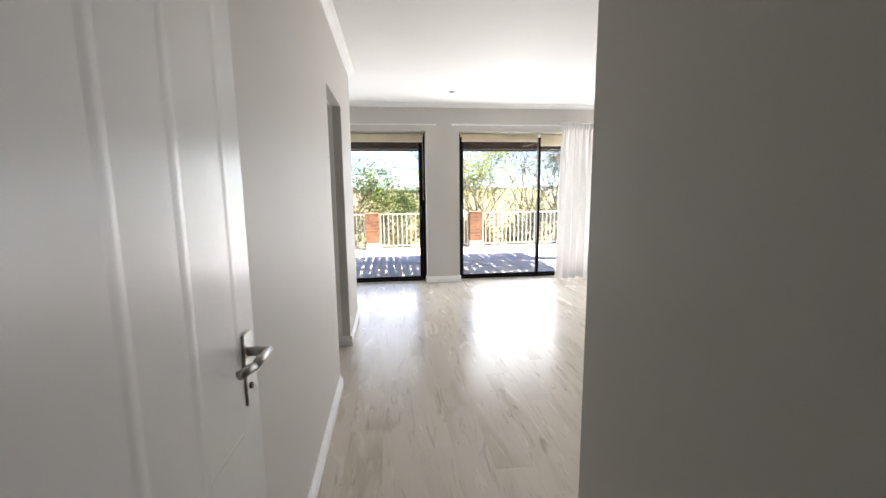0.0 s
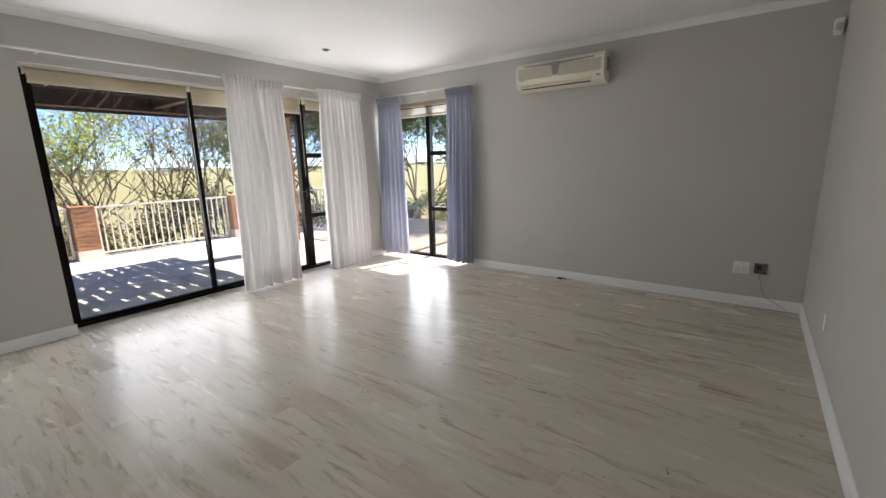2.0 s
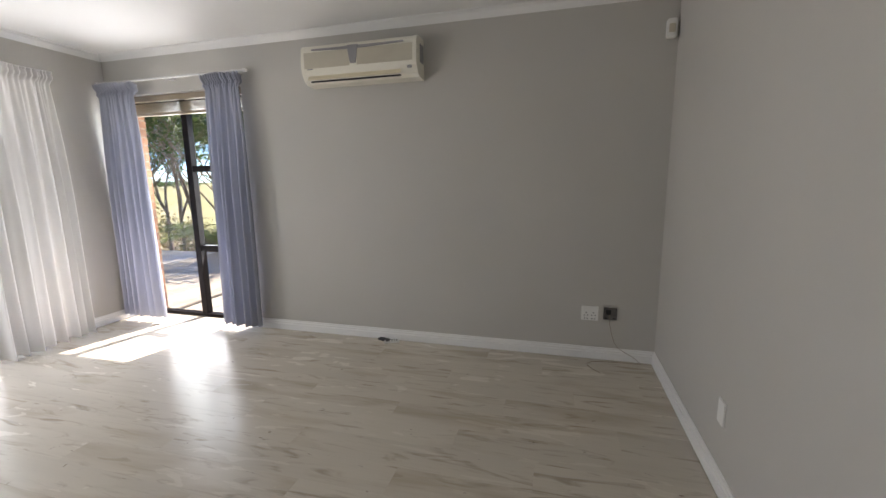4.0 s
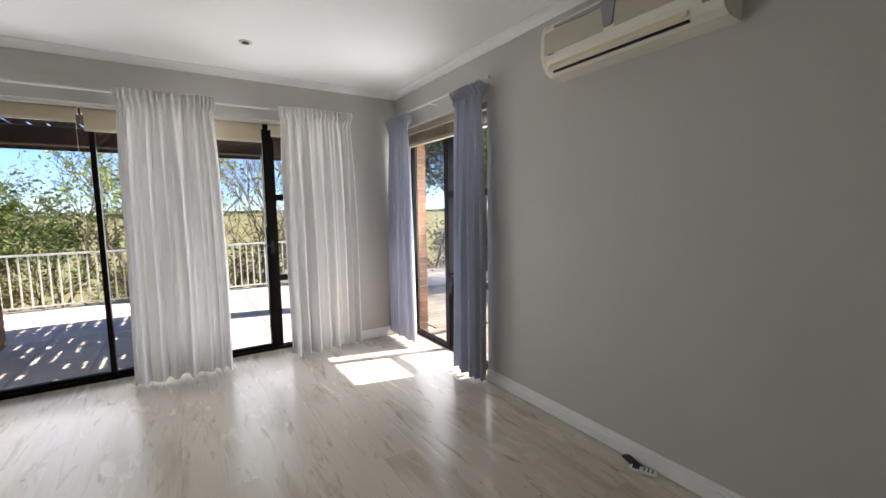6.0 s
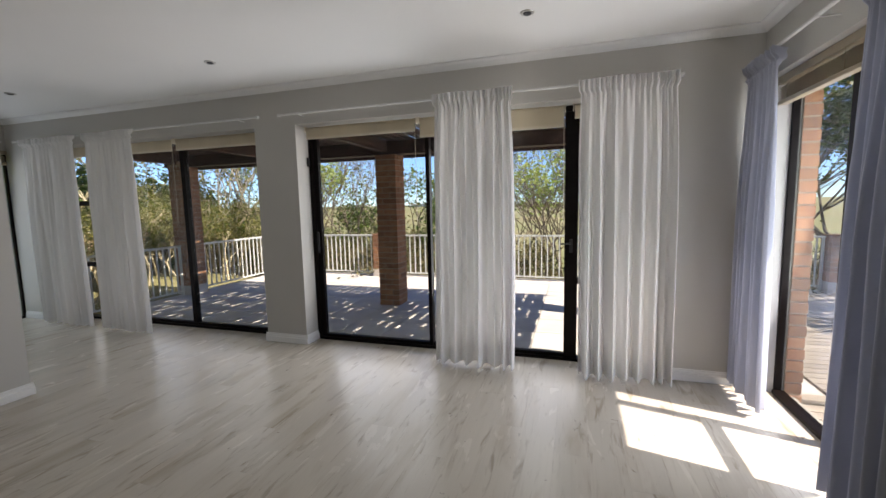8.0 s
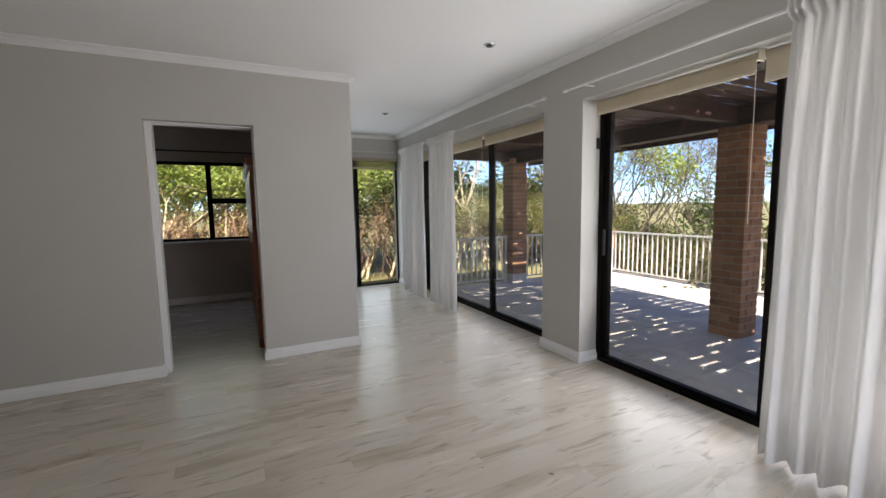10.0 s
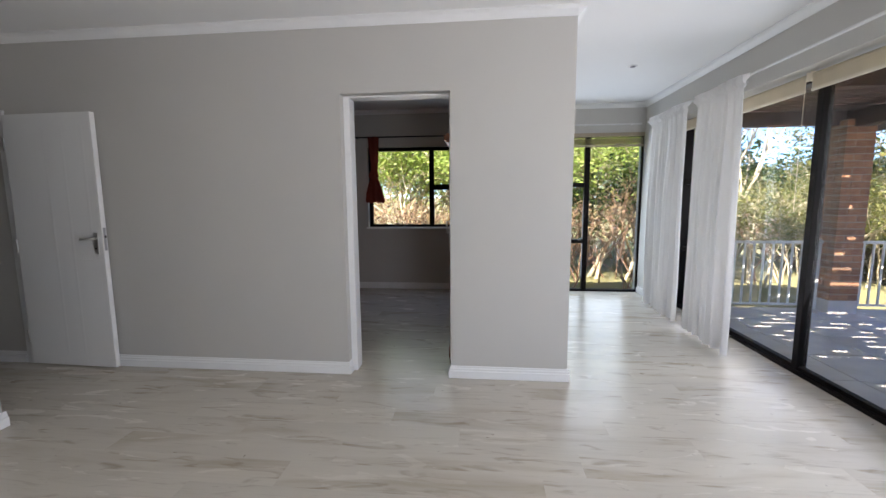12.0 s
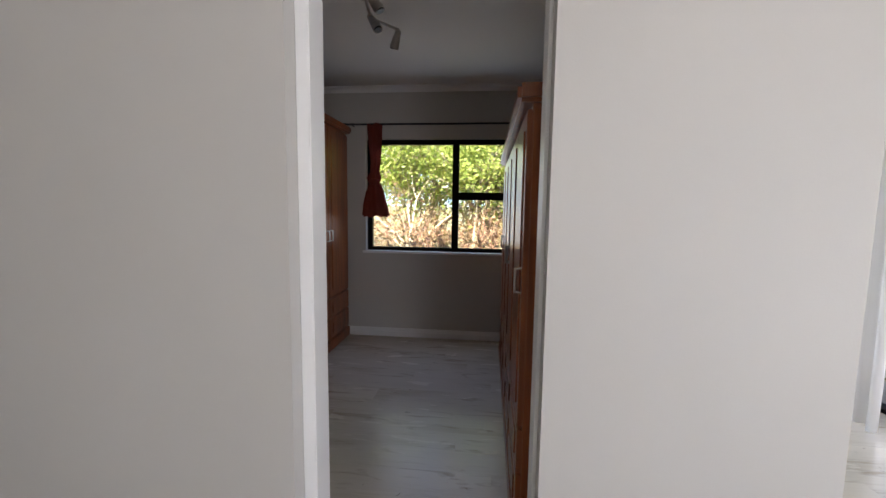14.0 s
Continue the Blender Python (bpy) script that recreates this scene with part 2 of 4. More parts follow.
def wall(name, axis, p0, p1, a0, a1, z0, z1, holes, material, label):
    """A wall between the planes p0 and p1 of one axis, from a0 to a1 along the other, with holes (a0, a1, z0, z1)."""
    us = sorted({a0, a1, *[h[0] for h in holes], *[h[1] for h in holes]})
    zs = sorted({z0, z1, *[h[2] for h in holes], *[h[3] for h in holes]})
    bm, cache = bmesh.new(), {}

    def v(p, u, z):
        key = (p, u, z)
        if key not in cache:
            cache[key] = bm.verts.new((p, u, z) if axis == "x" else (u, p, z))
        return cache[key]

    def solid(i, j):
        if not (0 <= i < len(us) - 1 and 0 <= j < len(zs) - 1):
            return False
        u, z = (us[i] + us[i + 1]) / 2, (zs[j] + zs[j + 1]) / 2
        return not any(h[0] < u < h[1] and h[2] < z < h[3] for h in holes)

    for i in range(len(us) - 1):
        for j in range(len(zs) - 1):
            if not solid(i, j):
                continue
            u0, u1, w0, w1 = us[i], us[i + 1], zs[j], zs[j + 1]
            for p in (p0, p1):
                bm.faces.new((v(p, u0, w0), v(p, u1, w0), v(p, u1, w1), v(p, u0, w1)))
            for di, dj, e in ((-1, 0, ((u0, w0), (u0, w1))), (1, 0, ((u1, w0), (u1, w1))), (0, -1, ((u0, w0), (u1, w0))), (0, 1, ((u0, w1), (u1, w1)))):
                if not solid(i + di, j + dj):
                    (ua, wa), (ub, wb) = e
                    bm.faces.new((v(p0, ua, wa), v(p1, ua, wa), v(p1, ub, wb), v(p0, ub, wb)))
    return whole(name, bm, material, label, "wall", "structure")


# ---- room numbers ----
XL, XR, YB, YF, H = -0.06, 5.26, 1.235, 6.31, 2.62
XW, YN = -3.12, 4.74
GY, GX, GW = 6.55, 5.43, -3.22
D1, D2 = (-2.40, 0.87), (1.36, 4.72)
HEAD = 2.235
OUT_Y, OUT_X, OUT_W = 6.62, 5.53, -3.32
BW = (4.72, 6.25)
AW = (4.88, 6.31)
CW = (2.40, 4.20, 0.93, 2.10)
CL = (3.08, 3.88, 2.112)
CS, CN = 1.60, 4.62
PZ = -0.17

# ---- structure ----
wall("wall_front", "y", YF, OUT_Y, OUT_W, OUT_X, -0.2, H, [(*D1, -0.03, HEAD), (*D2, -0.03, HEAD)], M_WALL, "light grey painted wall with two wide door openings")
wall("wall_right", "x", XR, OUT_X, YB - 0.12, YF, -0.2, H, [(*BW, -0.03, HEAD)], M_WALL, "light grey painted wall with a floor-length window")
wall("wall_back", "y", YB - 0.12, YB, 0.87, XR, -0.2, H, [], M_WALL, "light grey painted plain back wall")
wall("wall_left", "x", XL - 0.13, XL, -1.6, YN, -0.2, H, [(CL[0], CL[1], -0.03, CL[2])], M_WALL, "light grey painted wall with a narrow doorway")
wall("wall_alcove_side", "y", CN, YN, OUT_W + 0.2, XL - 0.13, -0.2, H, [], M_WALL, "light grey painted partition wall end")
wall("wall_west", "x", OUT_W, XW, CS - 0.12, YF, -0.2, H, [(*AW, -0.03, HEAD), CW], M_WALL, "light grey painted wall with two windows")
wall("wall_closet_south", "y", CS - 0.12, CS, XW, XL - 0.13, -0.2, H, [], M_WALL, "light grey painted dressing room wall")
wall("wall_entry_right", "x", 0.87, 0.99, 0.28, YB - 0.12, -0.2, H, [], M_WALL, "light grey painted passage wall")
wall("wall_entry", "y", 0.12, 0.28, XL, 0.99, -0.2, H, [(XL, 0.80, -0.03, 2.07)], M_WALL, "light grey painted wall round the entry doorway")
wall("wall_hall_right", "x", 0.99, 1.11, -1.6, 0.28, -0.2, H, [], M_WALL, "light grey painted hall wall")
wall("wall_hall_back", "y", -1.72, -1.6, XL - 0.13, 1.11, -0.2, H, [], M_WALL, "light grey painted hall end wall")
whole("ceiling", bmb((OUT_W, -1.72, H, OUT_X, OUT_Y, H + 0.12)), M_CEIL, "smooth white painted ceiling", "ceiling", "structure")

CORN = [(0, 0), (0.0, -0.055), (0.008, -0.055), (0.014, -0.045), (0.036, -0.020), (0.052, -0.012), (0.062, -0.008), (0.062, 0)]
SKIRT = [(0, 0.004), (0.019, 0.004), (0.019, 0.060), (0.012, 0.063), (0.012, 0.078), (0.007, 0.081), (0.006, 0.097), (0, 0.097)]


def run(name, profile, x, y, z, length, angle, label):
    ob = whole(name, extrude_profile(profile, length), M_TRIM, label, name, "structure")
    ob.matrix_world = pose(x, y, z, 0, 0, angle)
    return ob


# the profile's +x is the room side; angle 0 sweeps along +y
def along(profile, name, label, z):
    r = lambda x, y, n, a: run(name, profile, x, y, z, n, a, label)
    return r


for prof, nm, lab, z in ((CORN, "cornice", "white cove cornice", H), (SKIRT, "baseboard", "white moulded skirting board", 0.0)):
    r = along(prof, nm, lab, z)
    sk = nm == "baseboard"
    if sk:
        r(XL, 0.358, CL[0] - 0.358, 0)
        r(XL, -1.6, 1.882, 0)
        r(XL, CL[1], YN - CL[1] + 0.018, 0)
        r(XL - 0.13, CL[1], 0.148, -90)
        r(XL + 0.018, CL[0], 0.08, 90)
        r(XL, YN, XL - XW, 90)
        r(D1[1] - 0.018, YF, D2[0] - D1[1] + 0.036, -90)
        r(D2[1], YF, XR - D2[1], -90)
        r(XW, YF, D1[0] - XW, -90)
        r(XR, BW[0], BW[0] - YB, 180)
        r(XR, YB, XR - 0.87 + 0.018, 90)
        r(0.87, YB, YB - 0.28, 180)
        r(XW, CS, CN - CS, 0)
        run(nm, prof, D2[0], YF, z, GY - 0.045 - YF, 0, lab)
        run(nm, prof, D1[1], GY - 0.045, z, GY - 0.045 - YF, 180, lab)
    else:
        r(XL, -1.6, YN + 1.6, 0)
        r(XL, YN, XL - XW, 90)
        r(XW, YF, XR - XW, -90)
        r(XR, YF, YF - YB, 180)
        r(XR, YB, XR - 0.81, 90)
        r(XW, YN, YF - YN, 0)
        r(XW, CS, CN - CS, 0)
        r(XW, CN, XL - 0.13 - XW, -90)

# ---- doors and windows ----


def glazed(name, label, w, h, bars, m, kind_name, holes_for_panes, handle=None):
    """A bronze frame: bars are boxes (u0, z0, u1, z1, depth), panes the openings (u0, z0, u1, z1, y)."""
    th = base(name, label, kind_name, m, kind="structure")
    for u0, z0, u1, z1, d in bars:
        part("frame_bar", bmb((u0, -d / 2, z0, u1, d / 2, z1), bevel=0.003), M_BRONZE, th)
    for u0, z0, u1, z1, y in holes_for_panes:
        p = part("pane", bmb((u0 - 0.008, y - 0.003, z0 - 0.008, u1 + 0.008, y + 0.003, z1 + 0.008)), M_GLASS, th, "clear window glass")
        p.visible_shadow = False
    if handle:
        hx, hz = handle
        bm = bmb((hx - 0.012, -0.055, hz - 0.11, hx + 0.012, -0.038, hz + 0.11), bevel=0.004)
        part("handle", bm, M_BLACK, th, "black pull handle")
    return th


def door_unit(name, x0, x1, mirror, label, d=1.245, half=0.03):
    """Two wide sliding panes and a side light with two transoms, in a bronze frame."""
    w = x1 - x0
    f = 0.045
    top = HEAD - 0.005
    s = 2.56
    bars = [(0, 0, f, top, 0.09), (w - f, 0, w, top, 0.09), (f, top - 0.05, w - f, top, 0.09), (f, 0, w - f, 0.03, 0.10)]
    bars += [(d - half, 0.03, d + half, top - 0.05, 0.07), (s, 0.03, s + 0.11, top - 0.05, 0.08)]
    bars += [(s + 0.11, 1.50, w - f, 1.56, 0.06), (s + 0.11, 0.70, w - f, 0.76, 0.06)]
    bars += [(f, 0.03, d - half, 0.06, 0.05), (d + half, 0.03, s, 0.06, 0.05), (f, 0.06, f + 0.05, top - 0.05, 0.05)]
    panes = [(f + 0.05, 0.06, d - half, top - 0.05, -0.012), (d + half, 0.06, s, top - 0.05, 0.012)]
    panes += [(s + 0.11, 0.03, w - f, 0.70, 0), (s + 0.11, 0.76, w - f, 1.50, 0), (s + 0.11, 1.56, w - f, top - 0.05, 0)]
    if mirror:
        bars = [(w - b[2], b[1], w - b[0], b[3], b[4]) for b in bars]
        panes = [(w - b[2], b[1], w - b[0], b[3], b[4]) for b in panes]
    th = glazed(name, label, w, top, bars, pose(x0, GY, 0), "sliding door", panes, (w - 0.07, 1.05) if mirror else (0.07, 1.05))
    hx = s + 0.055 if not mirror else w - s - 0.055
    bm = bmb((hx - 0.015, -0.052, 0.98, hx + 0.015, -0.038, 1.10), bevel=0.004)
    bmcyl(bm, (hx, -0.05, 1.06), (hx - 0.09, -0.075, 1.06), 0.008)
    part("lever", bm, M_BLACK, th, "black lever handle")
    return th


door_unit("door_1", D1[0], D1[1], True, "closed bronze aluminium sliding door with glazed side light")
door_unit("door_2", D2[0], D2[1], False, "closed bronze aluminium sliding door with glazed side light", 1.30, 0.019)


hinge = bpy.data.objects["door_2"]
part("bracket", bmb((0.002, -0.085, 1.84, 0.018, -0.047, 1.93), bevel=0.003), M_BLACK, hinge, "small black catch bracket")


def side_window(name, length, m, mull, near_side, label):
    f, g, top = 0.045, 0.022, HEAD - 0.005
    bars = [(0, 0, f, top, 0.07), (length - g, 0, length, top, 0.045), (f, top - 0.05, length - g, top, 0.07), (f, 0, length - g, 0.03, 0.08)]
    bars += [(mull - 0.035, 0.03, mull + 0.035, top - 0.05, 0.07)]
    a, b = (f, mull - 0.035) if near_side else (mull + 0.035, length - g)
    c, d = (mull + 0.035, length - g) if near_side else (f, mull - 0.035)
    bars += [(a, 1.50, b, 1.56, 0.06), (a, 0.70, b, 0.76, 0.06)]
    panes = [(c, 0.03, d, top - 0.05, 0), (a, 0.03, b, 0.70, 0), (a, 0.76, b, 1.50, 0), (a, 1.56, b, top - 0.05, 0)]
    return glazed(name, label, length, top, bars, m, "window", panes)


side_window("window_1", BW[1] - BW[0], pose(GX, BW[0], 0, 0, 0, 90), 5.53 - BW[0], True, "floor-length bronze aluminium window with transoms")
side_window("window_2", AW[1] - AW[0], pose(XW - 0.045, AW[0], 0, 0, 0, 90), 5.56 - AW[0], True, "floor-length bronze aluminium window with transoms")
w, h = CW[1] - CW[0], CW[3] - CW[2]
cb = [(0, 0, 0.05, h, 0.06), (w - 0.05, 0, w, h, 0.06), (0.05, h - 0.05, w - 0.05, h, 0.06), (0.05, 0, w - 0.05, 0.04, 0.06)]
cb += [(0.91, 0.04, 0.98, h - 0.05, 0.06), (0.98, 0.55, w - 0.05, 0.63, 0.06)]
cp = [(0.05, 0.04, 0.91, h - 0.05, 0), (0.98, 0.04, w - 0.05, 0.55, 0), (0.98, 0.63, w - 0.05, h - 0.05, 0)]
glazed("window_3", "bronze aluminium dressing room window", w, h, cb, pose(GW, CW[0], CW[2], 0, 0, 90), "window", cp)
whole("window_sill", bmb((XW - 0.09, CW[0] - 0.03, CW[2] - 0.022, XW + 0.025, CW[1] + 0.03, CW[2] + 0.002), bevel=0.004), M_TRIM, "white painted window sill", "sill", "structure")

# closet doorway lining on one side, entry door frame and leaf
fr = base("door_frame", "white painted timber door lining", "door frame", kind="structure")
part("jamb", bmb((XL - 0.19, CL[0], 0, XL - 0.07, CL[0] + 0.047, CL[2] - 0.012), bevel=0.004), M_TRIM, fr)
part("jamb", bmb((XL - 0.19, CL[1] - 0.012, 0.1, XL - 0.07, CL[1], CL[2] - 0.012), bevel=0.003), M_TRIM, fr)
part("head", bmb((XL - 0.19, CL[0], CL[2] - 0.012, XL - 0.07, CL[1], CL[2]), bevel=0.004), M_TRIM, fr)
fr = base("door_frame", "white painted timber entry door frame", "door frame", kind="structure")
part("jamb", bmb((XL, 0.284, 0, XL + 0.012, 0.355, 2.07), bevel=0.003), M_TRIM, fr)
part("jamb", bmb((0.775, 0.14, 0, 0.80, 0.29, 2.07), bevel=0.004), M_TRIM, fr)
part("head", bmb((XL, 0.14, 2.045, 0.775, 0.283, 2.07), bevel=0.004), M_TRIM, fr)

leaf = base("door_3", "open white painted flush door with steel lever", "door", pose(-0.043, 0.363, 0, 0, 0, -2.3), kind="structure")
part("leaf", bmb((-0.02, 0, 0.012, 0.02, 0.795, 2.03), bevel=0.003), M_DOOR, leaf)
def bead(y0, y1, z0, z1, high=0.0009):
    """A shallow rounded bead on the door face, running along its longer side."""
    upright = z1 - z0 > y1 - y0
    bm, n = bmesh.new(), 8
    ends = []
    for e in (0, 1):
        row = []
        for i in range(n + 1):
            f = i / n
            x = 0.0198 + high * math.sin(math.pi * f) ** 2
            row.append(bm.verts.new((x, y0 + (y1 - y0) * f, (z0, z1)[e]) if upright else (x, (y0, y1)[e], z0 + (z1 - z0) * f)))
        ends.append(row)
    for i in range(n):
        bm.faces.new((ends[0][i], ends[0][i + 1], ends[1][i + 1], ends[1][i]))
    return bm


for y, z0, z1 in ((0.35, 0.12, 1.93), (0.51, 0.12, 1.93), (0.69, 0.90, 1.93)):
    part("moulding", bead(y - 0.008, y + 0.036, z0, z1, 0.0012), M_DOOR, leaf, smooth=True)
part("moulding", bead(0.535, 0.69, 0.888, 0.904), M_DOOR, leaf, smooth=True)
plate = part("handle_plate", bmb((0.02, 0.715, 0.947, 0.026, 0.757, 1.112), bevel=0.002), M_STEEL, leaf, "brushed steel back plate")
bm = bmcyl(bmesh.new(), (0.024, 0.736, 1.067), (0.068, 0.736, 1.067), 0.011)
bmcyl(bm, (0.068, 0.745, 1.067), (0.066, 0.66, 1.064), 0.0095)
bmcyl(bm, (0.066, 0.66, 1.064), (0.048, 0.625, 1.06), 0.0095)
part("lever", bm, M_STEEL, plate, "brushed steel lever", smooth=True)
bm = bmcyl(bmesh.new(), (0.024, 0.736, 0.987), (0.029, 0.736, 0.987), 0.007)
part("keyhole", bm, M_BLACK, plate)
part("lock_face", bmb((-0.011, 0.7945, 0.97, 0.011, 0.7975, 1.15), bevel=0.001), M_ACGREY, leaf, "dull steel mortice lock face")
part("latch", bmb((-0.006, 0.797, 1.07, 0.006, 0.806, 1.09), bevel=0.002), M_BLACK, leaf)
for z in (0.25, 1.0, 1.8):
    part("hinge", bmcyl(bmesh.new(), (0.02, -0.004, z - 0.05), (0.02, -0.004, z + 0.05), 0.007), M_STEEL, leaf)

# ---- curtains, rods, blinds ----


def curtain(name, width, height, folds, depth, material, seed, m, label, group, header=0.085, sway=0.03, lean=0.0):
    """Hanging cloth: a stiff pleated heading band, and uneven folds that open towards the hem."""
    rnd = random.Random(seed)
    nu = folds * 26
    low = height - header
    zs = [0, 0.003, 0.10, 0.25, 0.45, 0.7, 0.95, 1.2, 1.45, 1.7, 1.9, low - 0.16, low - 0.08, low - 0.03, low, low + 0.012, low + 0.03, low + 0.055, height - 0.010, height]
    cuts_ = [0.0]
    for _ in range(folds):
        cuts_.append(cuts_[-1] + rnd.uniform(0.6, 1.5))
    cuts_ = [c / cuts_[-1] for c in cuts_]
    amp = [rnd.uniform(0.55, 1.15) for _ in range(folds + 1)]
    sharp = [rnd.uniform(0.05, 0.3) for _ in range(folds + 1)]
    ph = [rnd.uniform(0, 6.28) for _ in range(folds + 1)]
    p0 = rnd.uniform(0, 6)
    bm = bmesh.new()
    rows = []
    for z in zs:
        hang = min(1.0, max(0.0, (low - z) / low))
        row = []
        for i in range(nu + 1):
            u = i / nu
            f = 0
            while f < folds - 1 and cuts_[f + 1] <= u:
                f += 1
            t = (u - cuts_[f]) / (cuts_[f + 1] - cuts_[f])
            pleat = math.sin(2 * math.pi * (f + t) * 2.4 + 0.9 * math.sin(5 * u + p0))
            if z >= low - 0.001:
                crisp = pleat * (1.5 - 0.5 * pleat * pleat)
                out = min(1.0, (z - low) / header)
                y = (0.016 + 0.024 * out) * crisp + 0.006 * math.sin(2 * math.pi * (f + t) * 1.3 + p0)
                if low + 0.01 < z < height - 0.03:
                    y -= 0.016
                zz = z + (0.011 * crisp + 0.004 * math.sin(9 * u + p0) if z > height - 0.015 else 0)
            else:
                drop = min(1, hang * 2.2 + 0.12)
                w = math.sin(2 * math.pi * t) + sharp[f] * math.sin(4 * math.pi * t + ph[f] * 0.2) + 0.14 * math.sin(6 * math.pi * t + ph[f]) * (1 - hang)
                drift = 0.006 * math.sin(2.3 * z + ph[f])
                y = depth * amp[f] * drop * w + drift * hang + 0.010 * pleat * max(0, 1 - hang * 3)
                zz = z + (0.006 * math.sin(2 * math.pi * t + ph[f]) + 0.006 * math.sin(4 * u + p0) if z < 0.01 else 0)
            x = width * (u + 0.012 * hang * math.sin(2 * math.pi * t + 2.5 * z + ph[f]) / 2) + (sway * hang - 0.035 * max(0.0, 1 - hang * 5) * (low - 0.001 > z)) * (u - 0.5) + lean * hang + 0.008 * hang * math.sin(1.9 * z + p0)
            row.append(bm.verts.new((x, y, zz)))
        rows.append(row)
    for a, b in zip(rows, rows[1:]):
        for i in range(nu):
            bm.faces.new((a[i], a[i + 1], b[i + 1], b[i]))
    ob = whole(name, bm, material, label, "curtain", group=group, smooth=True)
    sol = ob.modifiers.new("thickness", "SOLIDIFY")
    sol.thickness = 0.0016
    ob.matrix_world = m
    return ob


M_ROD = mat("rod_paint", (0.66, 0.655, 0.64), 0.45, var=0.04)


def rod(name, a, b, r, label, wall_dir, material=M_ROD, stops=(0.06, 0.5, 0.94)):
    th = base(name, label, "curtain rod")
    a, b = Vector(a), Vector(b)
    part("bar", bmcyl(bmesh.new(), a, b, r, 16), material, th, smooth=False)
    d = (b - a).normalized()
    for e, s in ((a, -1), (b, 1)):
        part("end_cap", bmcyl(bmesh.new(), e, e + d * s * 0.03, r * 1.5, 16), material, th)
    for f in stops:
        p = a.lerp(b, f)
        bm = bmcyl(bmesh.new(), p - Vector((0, 0, r)), p + Vector(wall_dir) - Vector((0, 0, r)), r * 0.5)
        bmcyl(bm, p - d * 0.012, p + d * 0.012, r * 1.3)
        part("bracket", bm, material, th)
    return th


RZ = 2.315
rod("curtain_rod", (1.27, 6.215, RZ), (4.71, 6.215, RZ), 0.010, "slim white curtain rod on brackets above the doors", (0, 0.095, 0))
rod("curtain_rod", (-2.75, 6.215, RZ), (0.98, 6.215, RZ), 0.010, "slim white curtain rod on brackets above the doors", (0, 0.095, 0))
rod("curtain_rod", (5.165, 4.60, RZ + 0.025), (5.165, 6.26, RZ + 0.025), 0.010, "slim white curtain rod above the side window", (0.095, 0, 0))
rod("curtain_rod", (XW + 0.08, 4.80, RZ + 0.02), (XW + 0.08, 6.20, RZ + 0.02), 0.010, "slim white curtain rod above the window", (-0.08, 0, 0))
WG, BG = "white curtains", "blue curtains"
WL, BL = "white pencil-pleat curtain hanging in soft folds to the floor", "dusty blue curtain hanging in folds to the floor"
curtain("white_curtain", 0.67, 2.32, 7, 0.066, M_WHITECLOTH, 3, pose(2.85, 6.165, 0.025), WL, WG)
curtain("white_curtain", 0.69, 2.32, 8, 0.062, M_WHITECLOTH, 5, pose(4.02, 6.165, 0.022), WL, WG, sway=0.0, lean=0.03)
curtain("white_curtain", 0.93, 2.29, 8, 0.045, M_WHITECLOTH, 7, pose(-2.54, 6.165, 0.03), WL, WG, sway=0.02)
curtain("white_curtain", 0.78, 2.295, 7, 0.045, M_WHITECLOTH, 9, pose(-1.43, 6.165, 0.025), WL, WG, sway=0.02)
curtain("blue_curtain", 0.39, 2.262, 6, 0.062, M_BLUECLOTH, 11, pose(5.15, 4.63, 0.055, 0, 0, 90), BL, BG, sway=0.05)
curtain("blue_curtain", 0.47, 2.262, 7, 0.048, M_BLUECLOTH, 13, pose(5.15, 5.80, 0.055, 0, 0, 90), BL, BG, sway=0.10)


def roller_blind(width, drop, m, label):
    th = base("roller_blind", label, "blind", m, "roller blinds")
    part("roll", bmcyl(bmesh.new(), (0.01, 0, 0), (width - 0.01, 0, 0), 0.024, 20), M_BLIND, th)
    part("cloth", bmb((0.015, -0.0225, -drop, width - 0.015, -0.0210, 0.0)), M_BLIND, th)
    part("bottom_bar", bmb((0.013, -0.029, -drop - 0.022, width - 0.013, -0.015, -drop), bevel=0.004), M_BLINDRAIL, th)
    for u in (0.0, width - 0.006):
        part("bracket", bmb((u, -0.03, -0.028, u + 0.006, 0.03, 0.03)), M_BLINDRAIL, th)
    part("chain", bmtube([(width - 0.012, -0.026, 0), (width - 0.010, -0.028, -0.5), (width - 0.011, -0.027, -0.95)], 0.0018), M_BLINDRAIL, th)
    return th


BLAB = "cream roller blind rolled up at the door head"
for x0, wd, dr in ((1.40, 1.20, 0.075), (2.62, 1.30, 0.135), (3.98, 0.70, 0.075), (-0.33, 1.17, 0.085), (-1.62, 1.26, 0.085), (-2.36, 0.68, 0.075)):
    roller_blind(wd, dr, pose(x0, 6.43, 2.196), BLAB)


# cream slats, with the shade of the light behind them put into the colour
M_SLAT = mat("backlit_slat_paint", (0.34, 0.28, 0.20), 0.4, var=0.08)


